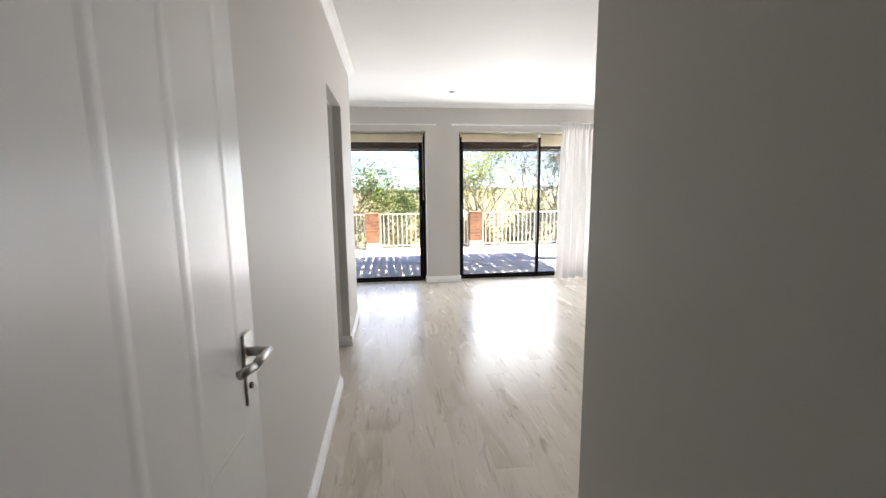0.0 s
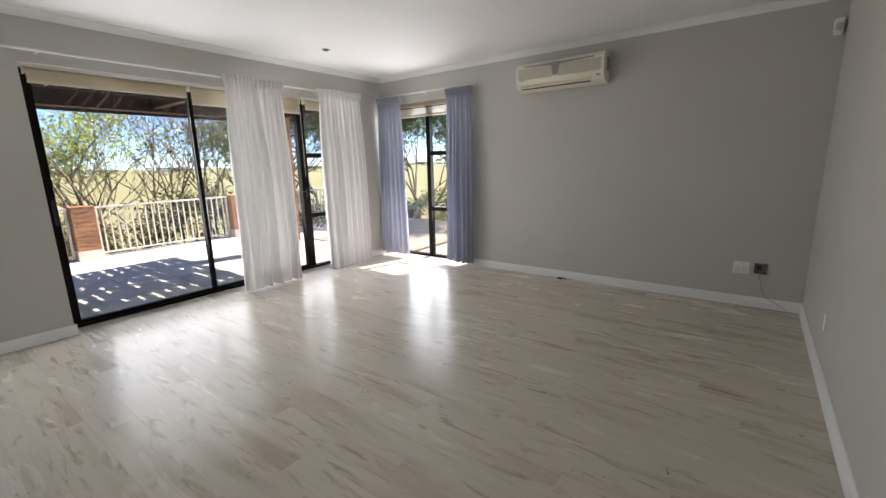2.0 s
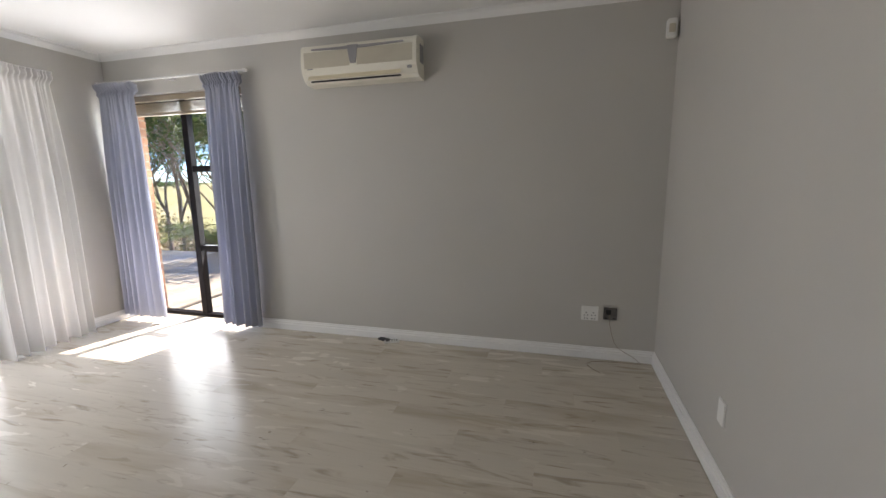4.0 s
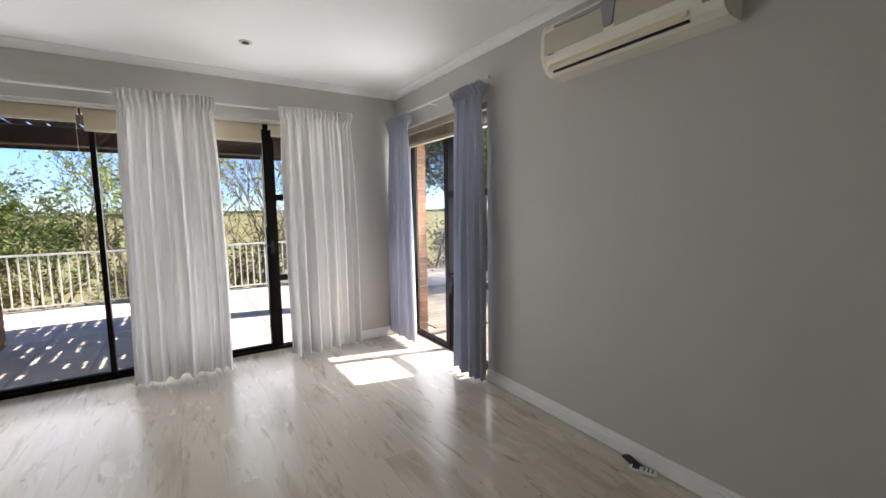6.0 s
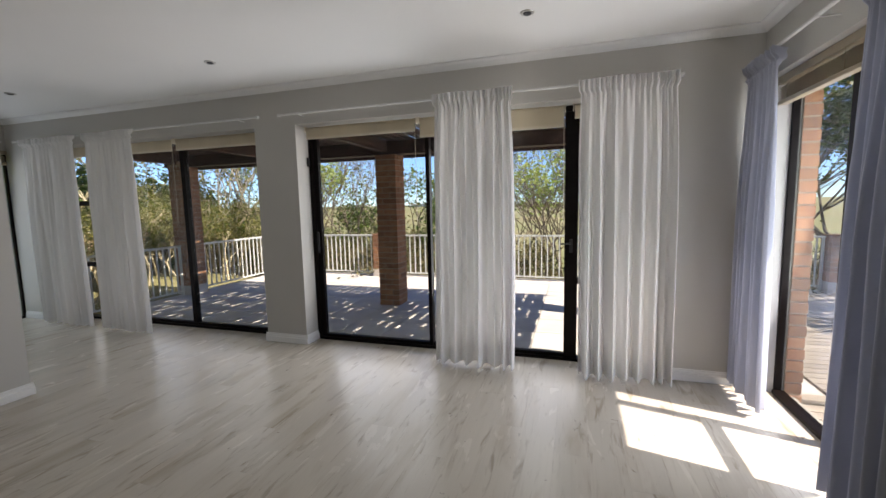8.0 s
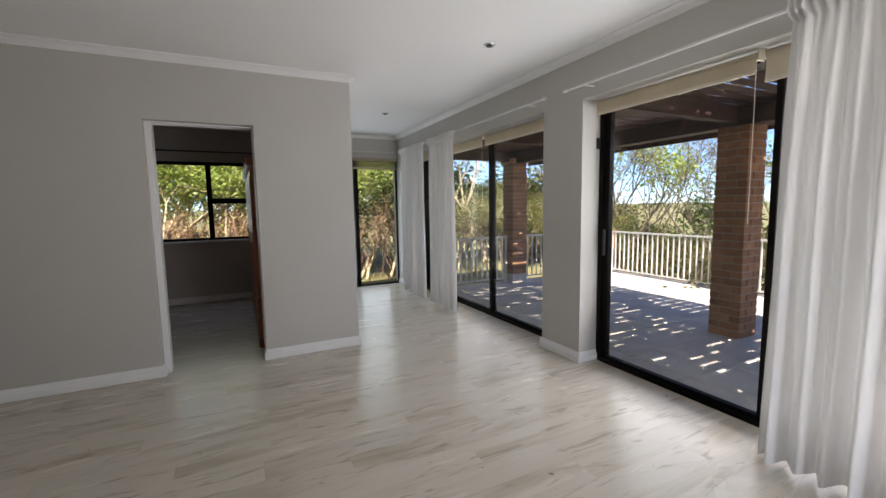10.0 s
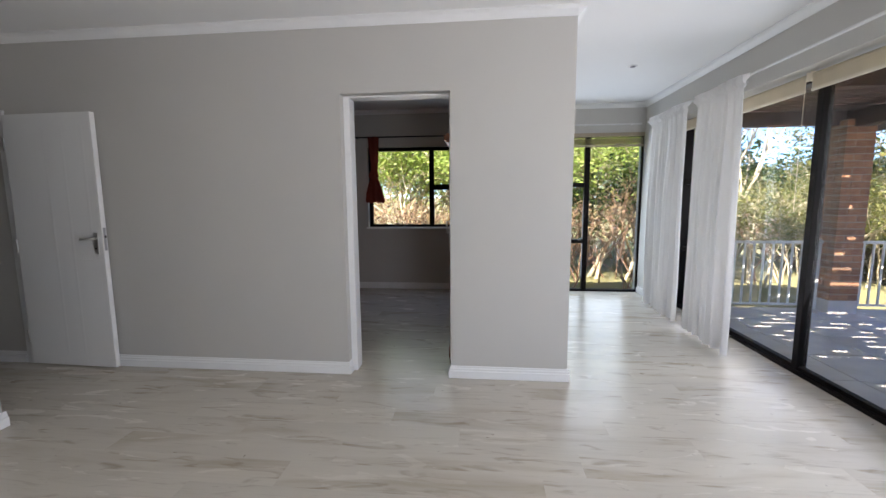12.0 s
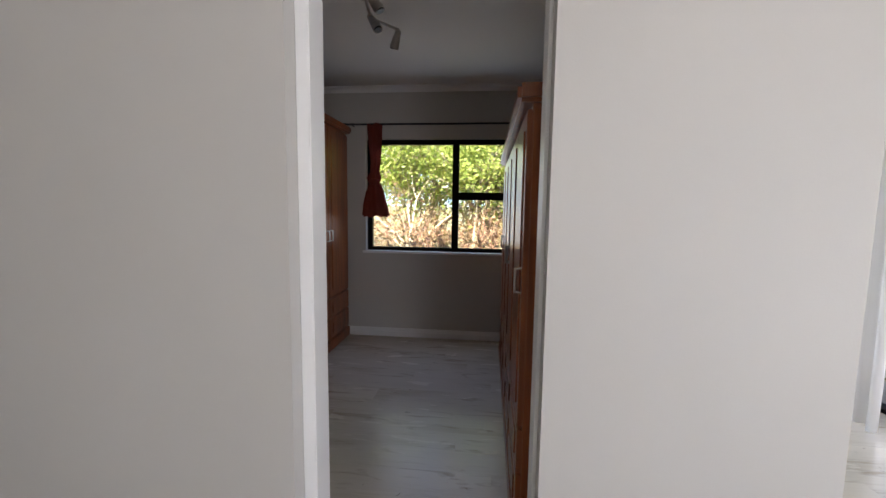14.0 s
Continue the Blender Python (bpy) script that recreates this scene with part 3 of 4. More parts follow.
def venetian(length, m, label):
    th = base("venetian_blind", label, "blind", m, "venetian blinds")
    part("head_rail", bmb((0.01, -0.03, -0.05, length - 0.01, 0.025, 0), bevel=0.003), M_SLAT, th)
    for i in range(9):
        z = -0.075 - 0.0095 * i
        bm = extrude_profile([(-0.025, z), (0, z + 0.004), (0.025, z), (0.025, z + 0.0012), (0, z + 0.0052), (-0.025, z + 0.0012)], length - 0.03)
        bmesh.ops.rotate(bm, verts=bm.verts[:], cent=(0, 0, 0), matrix=Matrix.Rotation(-math.pi / 2, 3, "Z"))
        bmesh.ops.translate(bm, verts=bm.verts[:], vec=(0.015, 0, 0))
        part("slat", bm, M_SLAT, th)
    part("bottom_rail", bmb((0.012, -0.026, -0.185, length - 0.012, 0.026, -0.160), bevel=0.004), M_SLAT, th)
    for u in (0.15, length / 2, length - 0.15):
        part("cord", bmtube([(u, -0.027, -0.05), (u, -0.027, -0.16)], 0.0015), M_SLAT, th)
    part("pull_cord", bmtube([(length - 0.1, -0.03, -0.05), (length - 0.1, -0.034, -0.45)], 0.0016), M_SLAT, th)
    return th


venetian(BW[1] - BW[0] - 0.02, pose(5.34, BW[1] - 0.01, 2.232, 0, 0, -90), "cream venetian blind pulled up at the window head")
venetian(AW[1] - AW[0] - 0.02, pose(XW + 0.02, AW[0] + 0.01, 2.232, 0, 0, 90), "cream venetian blind pulled up at the window head")

# ---- wall fittings ----
Y0, Y1 = 3.01, 3.975
ac = base("air_conditioner", "aged white split air conditioner mounted on the wall", "air conditioner", pose(XR, Y0, 0.025))
PROF = [(0, 2.43), (-0.13, 2.43), (-0.160, 2.418), (-0.178, 2.39), (-0.186, 2.33), (-0.188, 2.26), (-0.180, 2.215), (-0.15, 2.165), (-0.11, 2.142), (0, 2.135)]
bm = extrude_profile(PROF, Y1 - Y0 - 0.01)
bmesh.ops.translate(bm, verts=bm.verts[:], vec=(0, 0.005, 0))
part("body", bm, M_AC, ac)
for y in (0, Y1 - Y0 - 0.03):
    bm = extrude_profile([(x * 1.012, 2.283 + (z - 2.283) * 1.012) for x, z in PROF], 0.03)
    bmesh.ops.translate(bm, verts=bm.verts[:], vec=(0, y, 0))
    part("end_cap", bm, M_AC, ac)
L = Y1 - Y0
for a, b in ((0.031, 0.478), (0.542, L - 0.031)):
    g = part("grille", bmb((-0.1905, a, 2.248, -0.184, b, 2.366)), M_ACGRILLE, ac, "beige ribbed intake grille")
    for i in range(14):
        z = 2.252 + i * 0.0082
        part("rib", bmb((-0.1925, a, z, -0.1900, b, z + 0.004)), M_ACGRILLE, g)


def wedge(pts, x0, x1):
    bm = bmesh.new()
    f = [bm.verts.new((x0, y, z)) for y, z in pts]
    k = [bm.verts.new((x1, y, z)) for y, z in pts]
    n = len(pts)
    bm.faces.new(f), bm.faces.new(k[::-1])
    for i in range(n):
        bm.faces.new((f[i], f[(i + 1) % n], k[(i + 1) % n], k[i]))
    return bm


C = 0.51
part("trim", wedge([(C - 0.045, 2.392), (C + 0.045, 2.392), (C + 0.022, 2.262), (C - 0.022, 2.262)], -0.197, -0.178), M_ACGREY, ac, "grey centre trim")
part("trim", wedge([(C - 0.03, 2.388), (C - 0.03, 2.366), (0.10, 2.380), (0.10, 2.390)], -0.190, -0.170), M_ACGREY, ac)
part("trim", wedge([(C + 0.03, 2.388), (C + 0.03, 2.366), (L - 0.10, 2.380), (L - 0.10, 2.390)], -0.190, -0.170), M_ACGREY, ac)
fl = part("louvre", bmb((-0.006, 0.13, -0.026, 0.006, L - 0.05, 0.024), bevel=0.004), M_ACFLAP, ac, "yellowed air louvre")
fl.matrix_local = pose(-0.168, 0, 2.186, 0, 32, 0)
part("air_slot", bmb((-0.15, 0.14, 2.152, -0.135, L - 0.06, 2.162)), M_BLACK, ac)
part("display", bmb((-0.183, 0.04, 2.196, -0.170, 0.075, 2.216), bevel=0.002), M_ACGREY, ac, "small grey display window")
part("badge", bmb((-0.1895, L - 0.10, 2.238, -0.186, L - 0.055, 2.245)), M_ACGREY, ac, "small grey badge")
part("side_vent", bmb((-0.10, -0.004, 2.25, -0.02, 0.001, 2.38), bevel=0.001), M_ACGREY, ac)

so = base("wall_socket", "white double wall socket above the skirting", "socket", pose(XR, 1.645, 0.310))
part("plate", bmb((-0.009, 0, 0, 0, 0.125, 0.115), bevel=0.003), M_PLASTIC, so)
for y in (0.035, 0.09):
    part("rocker", bmb((-0.012, y - 0.015, 0.075, -0.008, y + 0.015, 0.095), bevel=0.001), M_PLASTIC, so, "white rocker switch")
    for dy, dz in ((0, 0.062), (-0.012, 0.042), (0.012, 0.042), (-0.010, 0.016), (0.010, 0.016)):
        part("pin_hole", bmcyl(bmesh.new(), (-0.0095, y + dy, dz), (-0.006, y + dy, dz), 0.0045, 10), M_BLACK, so)
M_BOX = mat("galvanised_box", (0.16, 0.155, 0.15), 0.5, metal=0.6, var=0.3, scale=30)
jb = base("junction_box", "uncovered grey wall box with bare cable", "socket box", pose(XR, 1.505, 0.318))
part("back", bmb((-0.003, 0.004, 0.004, 0.0, 0.106, 0.106)), M_BOX, jb)
for bx in ((-0.008, 0, 0, 0, 0.006, 0.11), (-0.008, 0.104, 0, 0, 0.11, 0.11), (-0.008, 0.006, 0, 0, 0.104, 0.006), (-0.008, 0.006, 0.104, 0, 0.104, 0.11)):
    part("rim", bmb(bx), M_STEEL, jb)
part("knockout", bmb((-0.0045, 0.05, 0.045, -0.002, 0.085, 0.085)), M_BLACK, jb)
for y in (0.02, 0.075):
    part("lug", bmb((-0.006, y, 0.012, -0.002, y + 0.016, 0.022)), M_BLACK, jb)
cab = [(XR - 0.005, 1.565, 0.36), (XR - 0.012, 1.562, 0.30), (XR - 0.006, 1.545, 0.22), (XR - 0.005, 1.52, 0.14), (XR - 0.012, 1.49, 0.104), (XR - 0.022, 1.44, 0.075), (XR - 0.024, 1.39, 0.05), (XR - 0.026, 1.35, 0.02), (XR - 0.035, 1.33, 0.004), (XR - 0.045, 1.38, 0.004), (XR - 0.045, 1.48, 0.004), (XR - 0.055, 1.60, 0.004), (XR - 0.075, 1.68, 0.004), (XR - 0.11, 1.72, 0.004), (XR - 0.15, 1.72, 0.004), (XR - 0.20, 1.69, 0.004), (XR - 0.26, 1.64, 0.004)]
whole("loose_cable", bmtube(cab, 0.0019, 8), mat("tan_cable", (0.26, 0.20, 0.14), 0.5), "thin tan cable trailing from wall to floor", "cable")
pr = base("alarm_sensor", "small white alarm sensor in the room corner", "alarm sensor", pose(XR - 0.013, YB + 0.02, 2.30, 0, 0, 0))
part("housing", bmb((-0.04, 0, 0, 0.012, 0.06, 0.12), bevel=0.008), M_PLASTIC, pr)
part("lens", bmb((-0.045, 0.012, 0.03, -0.038, 0.05, 0.085), bevel=0.003), M_ACGRILLE, pr, "frosted sensor lens")
bp = base("blank_plate", "white blank wall plate above the skirting", "wall plate", pose(3.93, YB, 0.30))
part("cover", bmb((0, 0, 0, 0.075, 0.008, 0.115), bevel=0.003), M_PLASTIC, bp)

for x in (3.70, 1.14, -1.42):
    dl = base("downlight", "small recessed silver ceiling downlight, switched off", "downlight", pose(x, 5.55, H), "downlights")
    bm = bmesh.new()
    bmesh.ops.create_cone(bm, cap_ends=True, segments=24, radius1=0.042, radius2=0.046, depth=0.006, matrix=Matrix.Translation((0, 0, -0.003)))
    part("ring", bm, M_STEEL, dl)
    part("lamp", bmcyl(bmesh.new(), (0, 0, -0.0065), (0, 0, -0.012), 0.026, 20, 0.022), M_BLACK, dl, "dark lamp face")


def remote(m, body_mat, label, screen):
    th = base("remote_control", label, "remote", m)
    part("case", bmb((-0.024, -0.065, 0, 0.024, 0.065, 0.018), bevel=0.005), body_mat, th)
    if screen:
        part("screen", bmb((-0.017, 0.018, 0.017, 0.017, 0.052, 0.0195)), M_BLACK, th, "dark display")
    for i in range(3):
        for j in range(2):
            part("button", bmb((-0.015 + j * 0.018, -0.05 + i * 0.02, 0.0175, -0.004 + j * 0.018, -0.04 + i * 0.02, 0.0205), bevel=0.001), M_BLACK, th)
    return th


remote(pose(5.185, 3.33, 0.002, 0, 0, 25), M_PLASTIC, "white remote control with display lying on the floor", True)
remote(pose(5.21, 3.405, 0.002, 0, 0, -20), M_BLACK, "black remote control lying on the floor", False)

# ---- dressing room ----
def panelled(parent, name, x0, x1, y, z0, z1, label="", handle=None, out=1):
    """A raised-panel front in the plane y, facing +y (out=1) or -y."""
    f = out
    d = part(name, bmb((x0 + 0.003, y, z0 + 0.003, x1 - 0.003, y + f * 0.02, z1 - 0.003), bevel=0.003), M_PINE, parent, label)
    mx, mz = min(0.07, (x1 - x0) * 0.2), min(0.07, (z1 - z0) * 0.22)
    part("raised_panel", bmb((x0 + mx, y + f * 0.019, z0 + mz, x1 - mx, y + f * 0.027, z1 - mz), bevel=0.0035), M_PINE, d)
    if handle:
        hx, hz = handle
        bm = bmcyl(bmesh.new(), (hx, y + f * 0.02, hz - 0.05), (hx, y + f * 0.045, hz - 0.045), 0.005, 8)
        bmcyl(bm, (hx, y + f * 0.02, hz + 0.05), (hx, y + f * 0.045, hz + 0.045), 0.005, 8)
        bmcyl(bm, (hx, y + f * 0.045, hz - 0.05), (hx, y + f * 0.045, hz + 0.05), 0.006, 8)
        part("handle", bm, M_STEEL, d, "pewter bow handle")
    return d


def wardrobe(x0, x1, yf, yb, z1, doors, label, out):
    th = base("wardrobe", label, "wardrobe")
    part("carcass", bmb((x0, min(yf, yb), 0.09, x1, max(yf, yb), z1 - 0.07), bevel=0.004), M_PINE, th)
    e = out * 0.03
    part("plinth", bmb((x0 - 0.015, min(yf + e, yb), 0.0, x1 + 0.015, max(yf + e, yb), 0.10), bevel=0.008), M_PINE, th)
    part("cornice", bmb((x0 - 0.03, min(yf + 2 * e, yb), z1 - 0.07, x1 + 0.03, max(yf + 2 * e, yb), z1), bevel=0.015), M_PINE, th)
    n = doors
    for i in range(n):
        a, b = x0 + (x1 - x0) * i / n, x0 + (x1 - x0) * (i + 1) / n
        hx = b - 0.04 if i % 2 == 0 else a + 0.04
        panelled(th, "wardrobe_door", a, b, yf, 0.52, z1 - 0.09, handle=(hx, 1.12), out=out)
        panelled(th, "drawer", a, b, yf, 0.32, 0.51, out=out)
        panelled(th, "drawer", a, b, yf, 0.115, 0.315, out=out)
    return th


wardrobe(-2.86, -0.45, 3.86, 4.60, 1.875, 5, "tall varnished red-brown pine wardrobe with panelled doors", -1)
wardrobe(XW + 0.02, -1.5, 2.19, CS + 0.01, 2.22, 3, "tall varnished pine wardrobe against the dressing room wall", 1)
rod("curtain_rod", (XW + 0.07, 2.22, 2.235), (XW + 0.07, 4.30, 2.235), 0.010, "thin black iron curtain rod over the window", (-0.07, 0, 0), M_DARKMETAL, (0.03, 0.97))
tie = base("tied_curtain", "short rust-red curtain tied in a knot", "curtain", pose(XW + 0.07, 2.52, 0))
bm = bmesh.new()
prev = None
for z, r_, dx in ((2.235, 0.075, 0), (2.15, 0.07, 0), (2.0, 0.062, 0.005), (1.85, 0.05, 0.01), (1.74, 0.045, 0), (1.68, 0.075, -0.01), (1.64, 0.05, 0), (1.55, 0.085, 0.0), (1.42, 0.115, 0.0), (1.30, 0.135, 0.01)):
    ring = [bm.verts.new((0.45 * r_ * math.cos(t) * (1 + 0.22 * math.sin(7 * t)), dx + r_ * math.sin(t) * (1 + 0.18 * math.cos(6 * t)), z + 0.012 * math.sin(4 * t))) for t in [2 * math.pi * i / 40 for i in range(40)]]
    if prev:
        for i in range(40):
            bm.faces.new((prev[i], prev[(i + 1) % 40], ring[(i + 1) % 40], ring[i]))
    prev = ring
part("cloth", bm, M_REDCLOTH, tie, smooth=True)
bm = bmesh.new()
bmesh.ops.create_uvsphere(bm, u_segments=14, v_segments=10, radius=0.055, matrix=Matrix.Translation((0.015, 0.0, 1.655)) @ Matrix.Diagonal((0.7, 1.15, 0.6, 1)))
part("knot", bm, M_REDCLOTH, tie, smooth=True)

sp = base("spotlight_bar", "chrome ceiling bar with swivel spotlights, switched off", "spotlight", pose(-1.25, 2.98, H))
bm = bmesh.new()
bmesh.ops.create_cone(bm, cap_ends=True, segments=24, radius1=0.06, radius2=0.06, depth=0.025, matrix=Matrix.Translation((0, 0, -0.0125)))
part("canopy", bm, M_STEEL, sp)
part("bar", bmtube([(0.38, -0.10, -0.055), (0.15, 0.04, -0.065), (0, 0, -0.06), (-0.18, -0.03, -0.065), (-0.38, 0.10, -0.055)], 0.009, 10), M_STEEL, sp)
part("stem", bmcyl(bmesh.new(), (0, 0, -0.02), (0, 0, -0.06), 0.01), M_STEEL, sp)
for x, y, dx, dy in ((0.38, -0.10, 0.05, -0.06), (0.13, 0.035, -0.02, 0.07), (-0.16, -0.03, 0.03, 0.06), (-0.38, 0.10, -0.05, -0.04)):
    hd = part("head", bmcyl(bmesh.new(), (x, y, -0.06), (x + dx, y + dy, -0.15), 0.018, 14, 0.032), M_STEEL, sp, "chrome spotlight head")
    part("bulb", bmcyl(bmesh.new(), (x + dx, y + dy, -0.15), (x + dx * 1.05, y + dy * 1.05, -0.158), 0.026, 14), M_BLACK, hd)

# ---- outside ----
bm = bmesh.new()


def ground_z(x, y):
    s = lambda a, b, v: (lambda t: t * t * (3 - 2 * t))(min(1, max(0, (v - a) / (b - a))))
    z = -0.45 - 2.3 * s(11.4, 17, y) - 1.6 * s(8.5, 14, x) * (1 - s(11.4, 17, y))
    return z + 0.12 * math.sin(x * 0.31 + 1) * math.cos(y * 0.27)


gx = sorted({*range(-40, 41, 2), *[s * v for s in (-1, 1) for v in (50, 65, 90, 130, 200, 350, 700, 1500, 2500)]})
gy = sorted({*range(-40, 61, 2), *[-v for v in (60, 100, 200, 500, 2500)], 75, 100, 150, 250, 450, 900, 1700, 2500})
gv = [[bm.verts.new((x, y, ground_z(x, y))) for y in gy] for x in gx]
for i in range(len(gx) - 1):
    for j in range(len(gy) - 1):
        bm.faces.new((gv[i][j], gv[i + 1][j], gv[i + 1][j + 1], gv[i][j + 1]))
whole("ground", bm, M_GROUND, "green and tan field reaching the horizon", "ground", "structure", smooth=True)

patio = whole("patio", bmb((-3.05, OUT_Y, -0.6, 9.5, 11.55, PZ - 0.012)), M_GROUT, "raised terrace paved with large beige tiles", "pavement", "structure")
tile = mesh_of("tile", bmb((-0.296, -0.296, -0.03, 0.296, 0.296, 0), bevel=0.004), M_TILE)
for i in range(21):
    for j in range(8):
        x, y = -2.75 + 0.6 * i, OUT_Y + 0.31 + 0.6 * j
        if x > 6.2 and y < 9.2:
            continue
        t_ = new("tile", tile)
        t_.parent = patio
        t_.matrix_world = pose(x, y, PZ + random.uniform(-0.001, 0.001), random.uniform(-0.1, 0.1), random.uniform(-0.1, 0.1), 90 * random.randrange(4))

brick = mesh_of("brick", bmb((-0.111, -0.053, -0.0365, 0.111, 0.053, 0.0365), bevel=0.003), M_BRICK)


def brick_post(name, x, y, z0, courses, label, cat, plinth=True):
    """A square post of one and a half bricks, laid pinwheel, on a plastered foot."""
    h = courses * 0.085
    th = base(name, label, cat, pose(x, y, z0), name + "s")
    foot = 0.17 if plinth else 0
    if plinth:
        part("foot", bmb((-0.178, -0.178, 0, 0.178, 0.178, foot), bevel=0.006), M_TILE, th, "plastered beige foot")
    part("core", bmb((-0.162, -0.162, foot, 0.162, 0.162, foot + h)), M_MORTAR, th)
    for k in range(courses):
        for q in range(4):
            b = new("brick", brick)
            b.parent = th
            flip = 1 if k % 2 else -1
            m = pose(0, 0, foot + 0.0425 + 0.085 * k, 0, 0, 90 * q) @ pose(flip * 0.0575, -0.117, 0, 0, 0, random.uniform(-0.4, 0.4))
            b.matrix_local = m
    return th


COLS = ((-2.95, 8.75), (1.20, 8.85), (5.05, 8.75))
for x, y in COLS:
    brick_post("brick_column", x, y, PZ, 29 if x == 1.20 else 27, "tall red face-brick column carrying the terrace roof", "column", x != 1.20)
PIERS = ((-2.93, 11.28), (-0.15, 11.28), (2.62, 11.28), (5.4, 11.28), (8.2, 11.28))
for x, y in PIERS:
    p = brick_post("brick_pier", x, y, PZ, 9, "low red face-brick pier in the railing", "pier")
    part("cap", bmb((-0.175, -0.175, 0.935, 0.175, 0.175, 0.955), bevel=0.004), M_BRICK, p)

BAL = mesh_of("baluster", bmb((-0.011, -0.011, 0.09, 0.011, 0.011, 0.90), bevel=0.002), M_RAIL)


def railing(a, b):
    a, b = Vector(a), Vector(b)
    L_ = (b - a).length
    th = base("railing", "light grey painted steel railing with upright bars", "railing", pose(a.x, a.y, PZ, 0, 0, math.degrees(math.atan2(b.y - a.y, b.x - a.x))), "terrace railings")
    part("top_rail", bmb((0, -0.022, 0.90, L_, 0.022, 0.935), bevel=0.005), M_RAIL, th)
    part("bottom_rail", bmb((0, -0.015, 0.065, L_, 0.015, 0.09), bevel=0.003), M_RAIL, th)
    n = round(L_ / 0.118)
    for i in range(1, n):
        o = new("baluster", BAL)
        o.parent = th
        o.matrix_local = pose(L_ * i / n, 0, 0)
    for e in (0.03, L_ - 0.03):
        part("post", bmb((e - 0.018, -0.018, 0, e + 0.018, 0.018, 0.92), bevel=0.003), M_RAIL, th)
    return th


for p, q in zip(PIERS, PIERS[1:]):
    railing((p[0] + 0.18, p[1]), (q[0] - 0.18, q[1]))
railing((-2.95, 8.95), (-2.95, 11.09))
railing((-2.95, 6.66), (-2.95, 8.56))

# terrace roof: beam on the columns, rafters, boards with gaps
roof = base("terrace_roof", "dark red-stained timber terrace roof with gaps between boards", "roof")
part("beam", bmb((-3.3, 8.66, 2.20, 5.6, 8.86, 2.40), bevel=0.006), M_ROOF, roof)
part("fascia", bmb((-3.4, 9.42, 2.22, 5.62, 9.45, 2.44), bevel=0.004), M_ROOF, roof)
part("wall_plate", bmb((-3.3, OUT_Y + 0.002, 2.36, 5.6, OUT_Y + 0.06, 2.50)), M_ROOF, roof)
for x in (-2.95, -0.9, 1.20, 3.1, 5.05):
    part("rafter", bmb((x - 0.05, OUT_Y + 0.06, 2.24, x + 0.05, 8.66, 2.42), bevel=0.005), M_ROOF, roof)
    part("rafter", bmb((x - 0.05, 8.86, 2.26, x + 0.05, 9.42, 2.42), bevel=0.005), M_ROOF, roof)
bd = mesh_of("board", bmb((-0.066, 0, 0, 0.066, 9.50 - OUT_Y, 0.010), bevel=0.002), M_ROOF)
for i in range(57):
    o = new("board", bd)
    o.parent = roof
    o.matrix_local = pose(-3.30 + 0.158 * i + random.uniform(-0.006, 0.006), OUT_Y, 2.43, 0, 0, random.uniform(-0.1, 0.1))
# strips and battens added above the boards, unseen, to break sun streaks into dashes
strip = mesh_of("cover_strip", bmb((-0.02, 0, 0, 0.02, 0.34, 0.008)), M_ROOF)
for i in range(57):
    y = OUT_Y + random.uniform(0, 0.4)
    while y < 9.0:
        o = new("cover_strip", strip)
        o.parent = roof
        o.matrix_local = pose(-3.30 + 0.158 * (i + 0.5), y, 2.442)
        y += 0.34 + random.choice((0.0, 0.12, 0.25, 0.45))
for i in range(5):
    y = OUT_Y + 0.10 + 0.6 * i + random.uniform(-0.05, 0.05)
    part("batten", bmb((-3.35, y, 2.451, 5.6, y + random.uniform(0.06, 0.15), 2.48), bevel=0.003), M_ROOF, roof)
eave = base("house_eave", "dark timber eave over the side window", "eave")
part("soffit", bmb((OUT_X, -1.7, 2.36, 6.12, OUT_Y, 2.40)), M_ROOF, eave)
part("fascia", bmb((6.12, -1.7, 2.30, 6.16, OUT_Y, 2.50)), M_ROOF, eave)
part("roof_cover", bmb((OUT_W - 0.05, -1.9, 2.745, 6.16, OUT_Y + 0.05, 2.80)), M_ROOF, eave)

# brick facing beside the side window
fac = whole("brick_facing", bmb((GX + 0.037, BW[1] - 0.018, PZ, OUT_X + 0.002, BW[1] - 0.003, 2.36), (OUT_X + 0.001, BW[1] - 0.018, PZ, OUT_X + 0.038, OUT_Y, 2.36)), M_MORTAR, "red face-brick outer corner of the house", "brickwork", "structure")
for k in range(29):
    z = PZ + 0.05 + 0.085 * k
    for by in ((0.085, 0.315) if k % 2 else (0.03, 0.20)):
        o = new("brick", brick)
        o.parent = fac
        o.matrix_world = pose(5.522, BW[1] + by, z, 0, 0, 90 + random.uniform(-0.3, 0.3)) if by > 0.05 else pose(5.464 + 0.111, BW[1] + 0.027, z) @ Matrix.Diagonal((0.96, 1, 1, 1)) @ pose(-0.058, 0, 0) @ Matrix.Diagonal((0.48, 1, 1, 1))

# timber deck beside the house
deck = whole("deck", bmb((OUT_X, -1.5, -0.6, 9.5, OUT_Y - 0.01, PZ - 0.05)), M_GROUT, "weathered timber deck beside the house", "deck", "structure")
db = mesh_of("plank", bmb((0, -0.058, -0.025, 3.6, 0.058, 0), bevel=0.003), M_DECK)
for i in range(86):
    y = -1.4 + 0.125 * i
    o = new("plank", db)
    o.parent = deck
    o.matrix_world = pose(OUT_X + 0.12 if y < OUT_Y else 5.96, y, PZ - 0.02 + (0.035 if y > OUT_Y - 0.06 else 0.0), 0, 0, random.uniform(-0.15, 0.15))

# ---- planting ----


